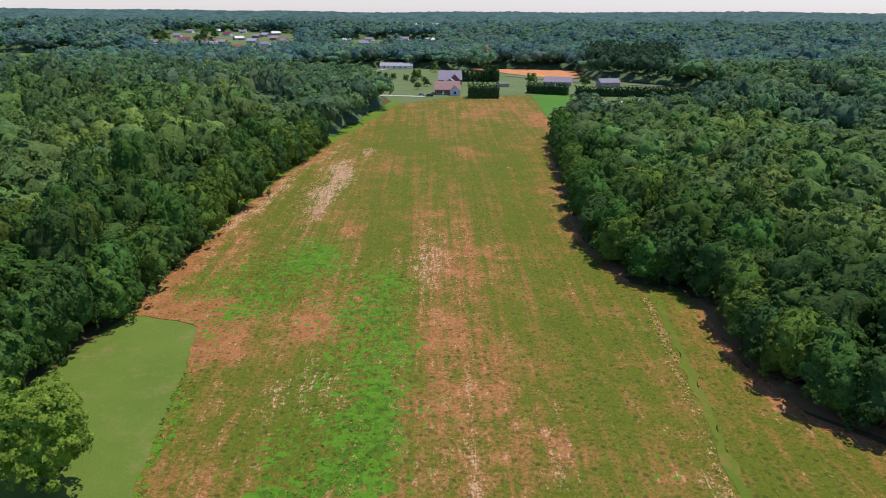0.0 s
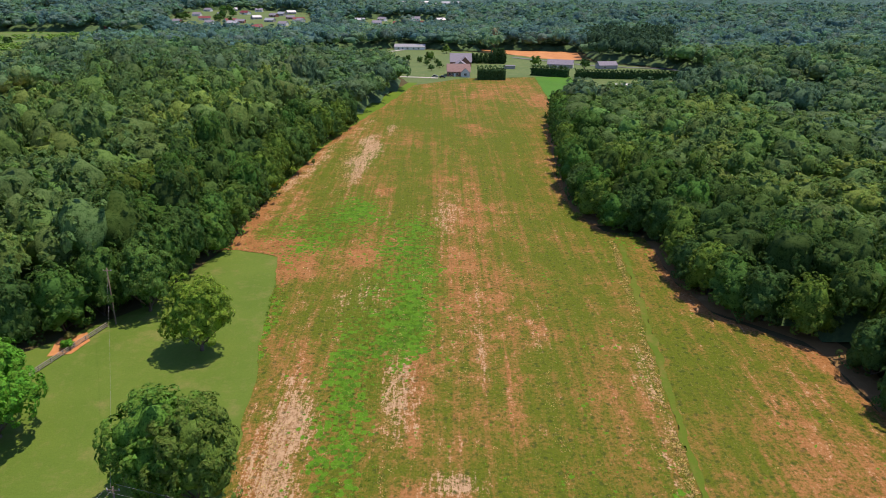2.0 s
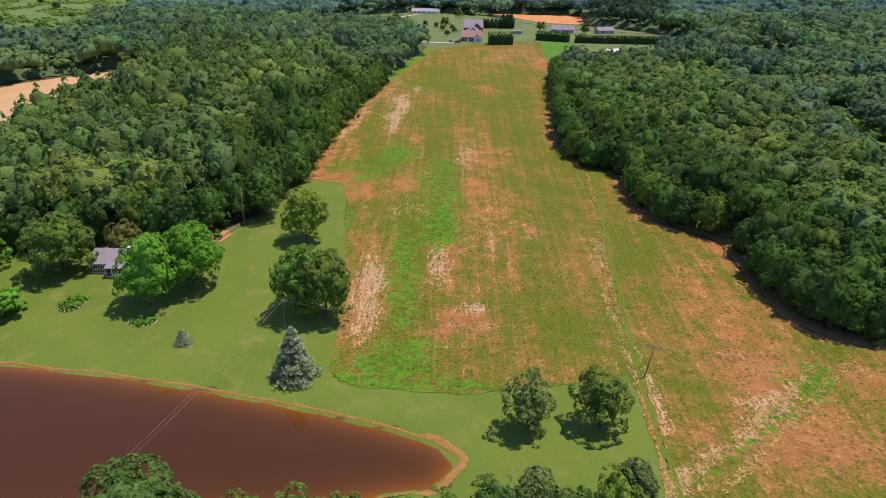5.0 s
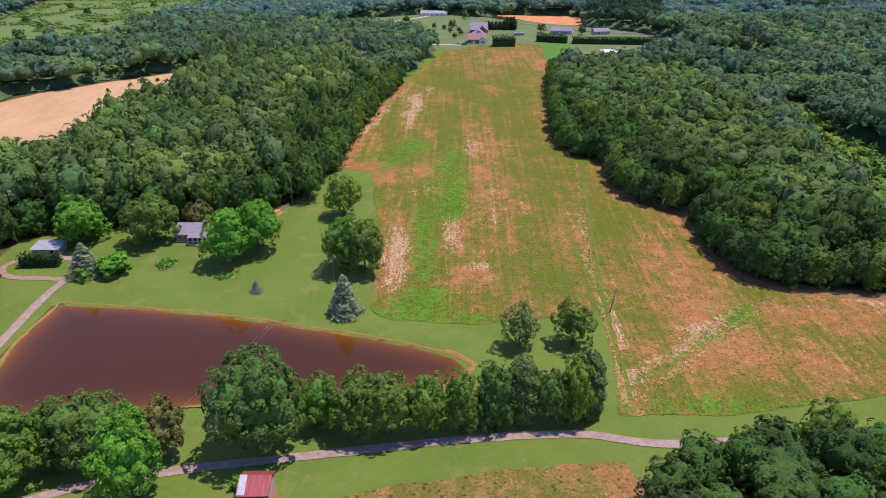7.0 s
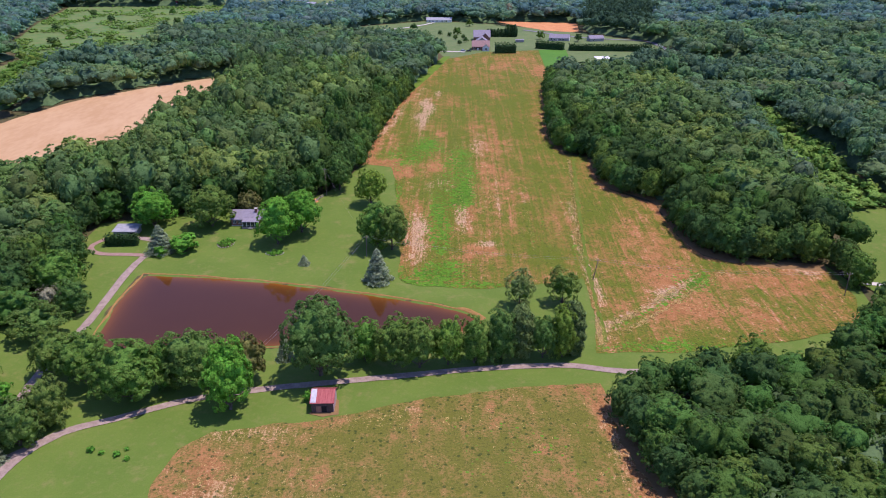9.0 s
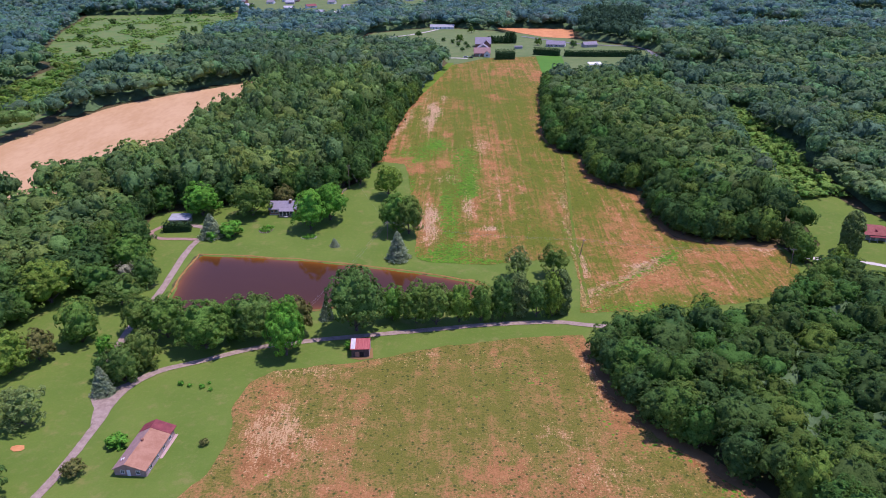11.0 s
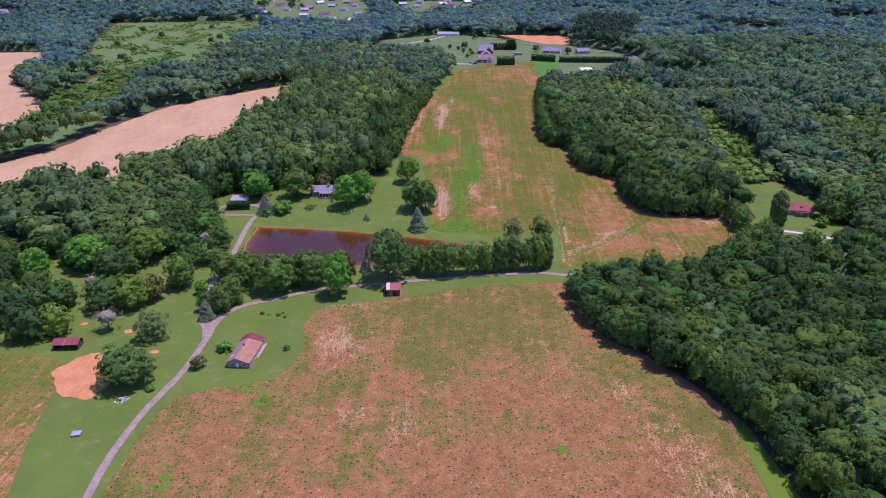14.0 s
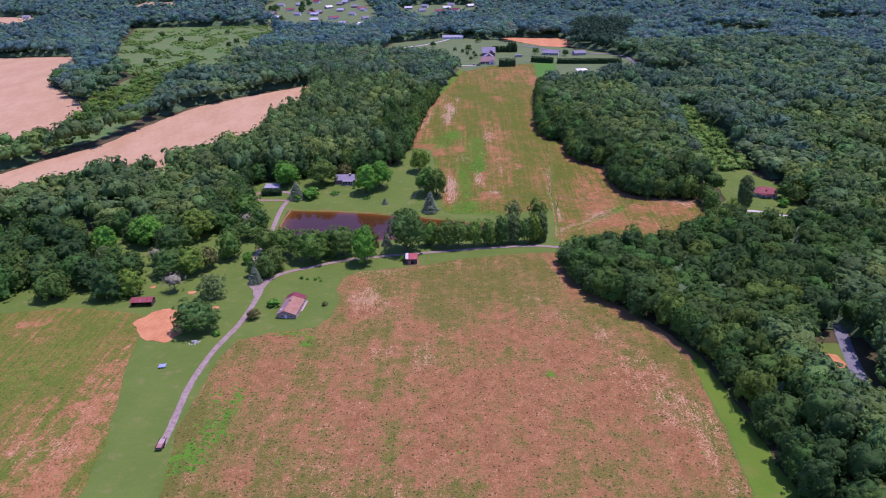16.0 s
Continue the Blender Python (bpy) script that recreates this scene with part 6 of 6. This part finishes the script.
tree("bare", 50, 690, 27, 12, "tall pale bare tree behind the clay field")
for k, (x, y) in enumerate(((-14, 520), (-6, 524), (-20, 545), (-4, 500), (-10, 480), (-30, 560), (70, 520), (104, 500), (-12, 560), (2, 640), (-60, 600))):
    tree("far%d" % (k % 3), x, y, 5 if k < 6 else 8, 4.5 if k < 6 else 8, "small tree on the far lawn", group="small trees on the far lawn")
for k in range(16):
    x, y = PLOTS.uniform(-420, -200), PLOTS.uniform(900, 1290)
    if inside(SUBURB, [x], [y])[0]:
        tree("far%d" % (k % 3), x, y, PLOTS.uniform(9, 15), PLOTS.uniform(10, 15), "tree among distant houses", group="trees of the distant estate")

# ---- poles and wires ----
def pole(x, y, h, lean, label):
    ob = thing("utility_pole", pose(x, y, gz(x, y) - 0.1, 0, lean, 0), label, "utility pole")
    V, T = tube([(0, 0, -0.5), (0, 0, h * 0.5), (0, 0, h)], (0.17, 0.15, 0.12), 8)
    part("shaft", mesh_from("shaft", V, T, [POLE_WOOD]), None, ob)
    part("crossarm", box(bmesh.new(), -0.9, -0.06, h - 0.7, 0.9, 0.06, h - 0.55), POLE_WOOD, ob)
    for k in (-0.8, 0, 0.8):
        bm = bmesh.new()
        bmesh.ops.create_cone(bm, cap_ends=True, segments=8, radius1=0.07, radius2=0.05, depth=0.25, matrix=Matrix.Translation((k, 0, h - 0.43)))
        part("insulator", bm, WHITE, ob)
    return Vector((x, y, gz(x, y) + h - 0.3))


tops = {"lawn": pole(-46.5, 31.5, 9.0, 2, "weathered wooden utility pole on the lawn"), "track": pole(35.5, 14.2, 8.5, 9, "leaning wooden utility pole beside the track"),
        "bank": pole(-69, -52, 9.0, 0, "wooden utility pole among trees by the lane"), "wood": pole(-71, 89, 13, 0, "tall wooden pole at the wood's edge"), "east": pole(118, 3, 9, 0, "wooden utility pole at the field's corner"),
        "road": pole(131, -120, 10, 0, "wooden utility pole beside the paved road"), "road2": pole(114, -190, 10, 0, "wooden utility pole beside the paved road")}
for a, b, off in (("lawn", "track", (-0.8, 0.8)), ("track", "east", (-0.8, 0.8)), ("lawn", "bank", (-0.5, 0.5)), ("lawn", "wood", (0.0,)), ("road", "road2", (-0.8, 0, 0.8))):
    for o in off:
        p, q = tops[a], tops[b]
        across = Vector((q.y - p.y, p.x - q.x, 0)).normalized() * o
        pts = [p.lerp(q, s / 12) + across + Vector((0, 0, -2.0 * math.sin(math.pi * s / 12))) for s in range(13)]
        V, T = tube(pts, [0.012 if b == "wood" else 0.02] * 13, 4)
        tagged(new("power_wire", mesh_from("power_wire", V, T, [WIRE])), "thin grey overhead power wire", "wire")

# ---- small things in the yard ----
def bed(x, y, rx, ry, label, seed):
    """A garden bed: a stone edging, soil and leafy plants."""
    r = np.random.RandomState(seed)
    ob = thing("garden_bed", pose(x, y, gz(x, y) + 0.08), label, "garden bed")
    bm = bmesh.new()
    ring = [bm.verts.new((rx * math.cos(k * 0.2618) * (1 + 0.08 * math.sin(k * 2)), ry * math.sin(k * 0.2618), 0.03)) for k in range(24)]
    bm.faces.new(ring)
    part("soil", bm, FLOOR, ob)
    for k in range(20):
        a = k * 6.283 / 20
        bm = bmesh.new()
        bmesh.ops.create_icosphere(bm, subdivisions=1, radius=0.22, matrix=Matrix.Translation((rx * math.cos(a), ry * math.sin(a), 0.05)))
        part("edging_stone", bm, STONE, ob)
    pieces = []
    for k in range(44):
        a, d = r.uniform(0, 6.28), math.sqrt(r.uniform(0, 0.85))
        V, T = crown(seed * 50 + k, 0.9, 0.6, 0.0, 5, 40, 0.3)
        pieces.append((V * r.uniform(0.5, 1.2) + (rx * d * math.cos(a), ry * d * math.sin(a), 0), T))
    V, T = join(pieces)
    part("planting", mesh_from("planting", V, T, [LEAF_BRIGHT]), None, ob, "leafy green garden plants")
    return ob


bed(-82, 34.5, 3.4, 2.0, "oval garden bed with green plants on the lawn", 1)
bed(-103, 43, 3.2, 4.6, "long leafy garden bed by the house", 2)
rail = thing("rail_fence", pose(-82, 60.5, gz(-77, 75), 0, 0, 70.5), "low weathered grey split-rail fence across the lawn", "fence")
for k in range(11):
    px, py = -82 + 0.3338 * k * 2.9, 60.5 + 0.9426 * k * 2.9
    lift = gz(px, py) - gz(-77, 75)
    part("post", box(bmesh.new(), k * 2.9 - 0.09, -0.09, lift - 0.3, k * 2.9 + 0.09, 0.09, lift + 1.25, 0.02), FENCE_WOOD, rail)
    if k < 10:
        nxt = gz(px + 0.968, py + 2.734) - gz(-77, 75)
        for z in (0.35, 0.72, 1.08):
            part("rail", solid(bmesh.new(), [(k * 2.9, -0.07, lift + z), (k * 2.9 + 2.9, -0.07, nxt + z), (k * 2.9 + 2.9, 0.07, nxt + z), (k * 2.9, 0.07, lift + z)], (0, 0, 0.13)), FENCE_WOOD, rail)
surface("bare_spot", [(-79, 76), (-74.5, 77), (-73.5, 82.5), (-76, 85.5), (-80, 83)], 0.22, 1.5, CLAY_MAT, "bare orange earth of a garden plot at the wood's edge", "bare ground", 0.8, seed=4)
tree("bush", -76.6, 79.5, 2.2, 2.8, "round green garden shrub in the bare plot", "shrub", "shrub")
tree("brown", -77.8, 83.0, 1.8, 2.2, "browned garden shrub in the bare plot", "shrub", "shrub")
bird = thing("post_box", pose(-79, 88, gz(-79, 88)), "white box on a wooden post at the wood's edge", "post")
part("post", box(bmesh.new(), -0.08, -0.08, -0.3, 0.08, 0.08, 2.6), POLE_WOOD, bird)
part("box", box(bmesh.new(), -0.25, -0.2, 2.6, 0.25, 0.2, 3.1, 0.04), WHITE, bird)
well = thing("well_cover", pose(-138, -156.5, gz(-138, -156), 0, 0, 10), "low pale blue-grey metal-roofed well cover on the grass", "well cover")
part("wall", box(bmesh.new(), -1.1, -0.9, -0.2, 1.1, 0.9, 0.7), SIDING, well)
part("lid", box(bmesh.new(), -1.4, -1.2, 0.7, 1.4, 1.2, 0.8, 0.02), plain("blue_grey_metal", (0.34, 0.40, 0.50), (0.42, 0.48, 0.58), 1, 0.5, 0.3), well)
rocks = thing("rock_pile", pose(-131.6, -138.6, gz(-132, -138)), "pile of pale rocks under the round tree", "rocks")
rr = random.Random(8)
for k in range(34):
    a, d = rr.uniform(0, 6.28), rr.uniform(0, 1.9)
    bm = bmesh.new()
    bmesh.ops.create_icosphere(bm, subdivisions=1, radius=rr.uniform(0.3, 0.55), matrix=Matrix.LocRotScale((math.cos(a) * d * 1.3, math.sin(a) * d, 0.15 + max(0, 1.0 - d * 0.6) * rr.random()), Euler((rr.random() * 3, rr.random() * 3, 0)), (1, 0.8, 0.65)))
    for v in bm.verts:
        v.co += Vector((rr.uniform(-.08, .08), rr.uniform(-.08, .08), rr.uniform(-.06, .06)))
    part("rock", bm, STONE, rocks)
trailer = thing("trailer", pose(-120.2, -203.5, gz(-120, -203) + 0.2, 0, 0, 4), "flat farm trailer with low side boards at the lane's end", "trailer")
part("bed", box(bmesh.new(), -1.05, -2.6, 0.75, 1.05, 2.6, 0.9), PALE_WOOD, trailer)
for sx in (-1.1, 1.02):
    part("side_board", box(bmesh.new(), sx, -2.6, 0.9, sx + 0.08, 2.6, 1.35), BARN_WOOD, trailer)
part("tailboard", box(bmesh.new(), -1.0, -2.68, 0.9, 1.0, -2.6, 1.35), BARN_WOOD, trailer)
part("drawbar", box(bmesh.new(), -0.08, 2.6, 0.6, 0.08, 4.0, 0.72), DARK, trailer)
for sx in (-1.15, 1.15):
    for sy in (-0.9, 0.3):
        bm = bmesh.new()
        bmesh.ops.create_cone(bm, cap_ends=True, segments=14, radius1=0.38, radius2=0.38, depth=0.24, matrix=Matrix.Translation((sx, sy, 0.36)) @ pose(0, 0, 0, 0, 90, 0))
        part("wheel", bm, DARK, trailer)
part("load", box(bmesh.new(), -0.8, -2.2, 0.9, 0.8, -0.2, 1.25, 0.08), plain("faded_red_load", (0.36, 0.16, 0.13), (0.46, 0.24, 0.20), 2, 0.9), trailer)
for k, (x, y, h) in enumerate(((-99.5, -78.5, 1.6), (-96.5, -79.5, 1.2), (-92.5, -80, 1.5), (-89.5, -81.5, 1.2), (-91, -78, 1.0))):
    tree("bush", x, y, h, h * 1.2, "small dark shrub in a row on the lawn", "shrub", "shrub", "small shrubs by the lane")
for k, (x, y, h, w) in enumerate(((-386, 467, 8, 12), (-324, 410, 7, 12), (-350, 681, 8, 11), (-463, 611, 7, 12), (-373, 600, 7, 9), (-349, 640, 8, 10), (-420, 560, 6, 9), (-440, 700, 9, 12), (-500, 780, 9, 14), (-400, 800, 8, 12), (-360, 520, 6, 10), (-410, 505, 6, 14), (-350, 450, 6, 12))):
    tree(("far0", "far1", "far2")[k % 3], x, y, h, w * 0.8, "scrubby bush on the rough meadow", "shrub", "shrub", "bushes on the meadow")

# ---- weeds: leafy tufts standing in the stubble ----
def weeds(name, poly, n, mat, label, patches, seed, lo, hi, ymin=-260, share=0.75):
    r = np.random.RandomState(seed)
    xs, ys = [p[0] for p in poly], [p[1] for p in poly]
    pts = []
    for k, x, y, rx, ry, w in patches:
        if k == 2:
            m = int(n * share * rx * ry * w / sum(p[3] * p[4] * p[5] for p in patches if p[0] == 2))
            pts.append(np.stack([r.normal(x, rx * 0.62, m), r.normal(y, ry * 0.62, m)], 1))
    m = int(n * (1 - share) * 1.6)
    pts.append(np.stack([r.uniform(min(xs), max(xs), m), r.uniform(max(min(ys), ymin), min(max(ys), 260), m)], 1))
    P = np.concatenate(pts)
    P = P[inside(poly, P[:, 0], P[:, 1])]
    count, per = len(P), 5
    c = np.repeat(P, per, axis=0)
    size = np.repeat(r.uniform(lo, hi, count), per)
    ang = r.uniform(0, 6.28, count * per)
    lean = r.uniform(0.4, 1.2, count * per)
    base = np.column_stack([c, ground(c[:, 0], c[:, 1]) + 0.12])
    out = np.stack([np.cos(ang) * lean * 0.75, np.sin(ang) * lean * 0.75, 0.32 + 0 * lean], 1)
    side = np.stack([-np.sin(ang), np.cos(ang), np.zeros(len(ang))], 1)
    s = size[:, None]
    V = np.stack([base, base + out * s * 0.6 + side * s * 0.35, base + out * s, base + out * s * 0.6 - side * s * 0.35], 1).reshape(-1, 3)
    i = np.arange(len(c)) * 4
    T = np.concatenate([np.stack([i, i + 1, i + 2], 1), np.stack([i, i + 2, i + 3], 1)])
    tone = np.repeat(np.repeat(r.uniform(0.02, 0.98, count), per), 4)
    return tagged(new(name, mesh_from(name, V, T, [mat], tone)), label, "weeds", kind="stuff")


weeds("weeds_north", FIELD_N, 15000, WEED, "leafy green weeds standing in the stubble", COVER_N, 11, 0.3, 0.62, share=0.85)
weeds("weeds_south", FIELD_S, 7500, WEED_DRY, "dark green weed tufts dotted over the dry stubble", COVER_S, 12, 0.28, 0.6, share=0.3)
weeds("weeds_scattered", FIELD_N, 5000, WEED_DRY, "dark weed tufts dotted over the weedy stubble", COVER_N, 13, 0.22, 0.5, share=0.15)


def along(line, n, rx, ry):
    """Small patches strung along a line, with gaps."""
    out = []
    for i in range(n):
        at = i / (n - 1) * (len(line) - 1)
        k = min(int(at), len(line) - 2)
        (ax, ay), (bx, by) = line[k], line[k + 1]
        x, y = ax + (bx - ax) * (at - k), ay + (by - ay) * (at - k)
        gap = noise.noise(Vector((x / 9, y / 9, 5))) + 0.35
        if gap > 0:
            out.append((2, x, y, rx, ry, gap))
    return out


DITCH = [(33, -22), (50, -7), (63, 6), (80, 22)]
STRAW_LINES = along([(44, 135), (41, 105), (37.2, 68), (35.2, 43), (33.2, 10), (32.2, -14), (31, -28)], 60, 0.7, 1.8) + along([(x - 1.0, y + 1.2) for x, y in DITCH], 30, 1.1, 1.0) + along([(x + 2.5, y - 2.5) for x, y in DITCH], 30, 1.0, 1.0)
LOOSE_STRAW_N = [(2, -38, 222, 3.4, 17, 1.6), (2, -34, 190, 1.5, 20, 0.8), (2, -29.5, 46, 3.4, 15, 1.0), (2, -11, 70, 1.2, 22, 1.0), (2, -6, 105, 1.2, 30, 0.8), (2, 2, 95, 1.0, 30, 0.8), (2, 6, 140, 1.4, 40, 0.7), (2, 1, 34, 7, 1.6, 0.8), (2, 17, 60, 1.0, 26, 0.5), (2, 100, 19, 14, 2.5, 0.7), (2, 70, -6, 16, 2.5, 0.5)]
weeds("straw_north", FIELD_N, 6500, STRAW_LEAF, "pale dry straw lying in lines over the field", LOOSE_STRAW_N, 14, 0.25, 0.6, share=0.9)
weeds("straw_lines", FIELD_N, 4200, STRAW_LEAF, "pale dry straw beside the track and the ditch", STRAW_LINES, 18, 0.3, 0.7, share=1.0)
weeds("ditch_weeds", FIELD_N, 900, WEED, "green weeds along the shallow ditch", along(DITCH[1:] + [(86, 28)], 30, 1.6, 1.6), 15, 0.25, 0.55, share=1.0)
LOOSE_STRAW_S = [(2, -66, -86, 7, 10, 0.8), (2, -48, -98, 8, 14, 0.8), (2, -30, -66, 30, 3, 0.7), (2, 20, -160, 22, 34, 0.2), (2, 40, -150, 12, 26, 0.25), (2, 10, -120, 30, 22, 0.3)] + along([(26, -58), (26, -76), (33, -95), (45, -112), (57, -131), (64, -154)], 50, 1.4, 2.5)
weeds("straw_south", FIELD_S, 7500, STRAW_LEAF, "pale dry straw scattered over the stubble", LOOSE_STRAW_S, 16, 0.25, 0.6, share=0.75)
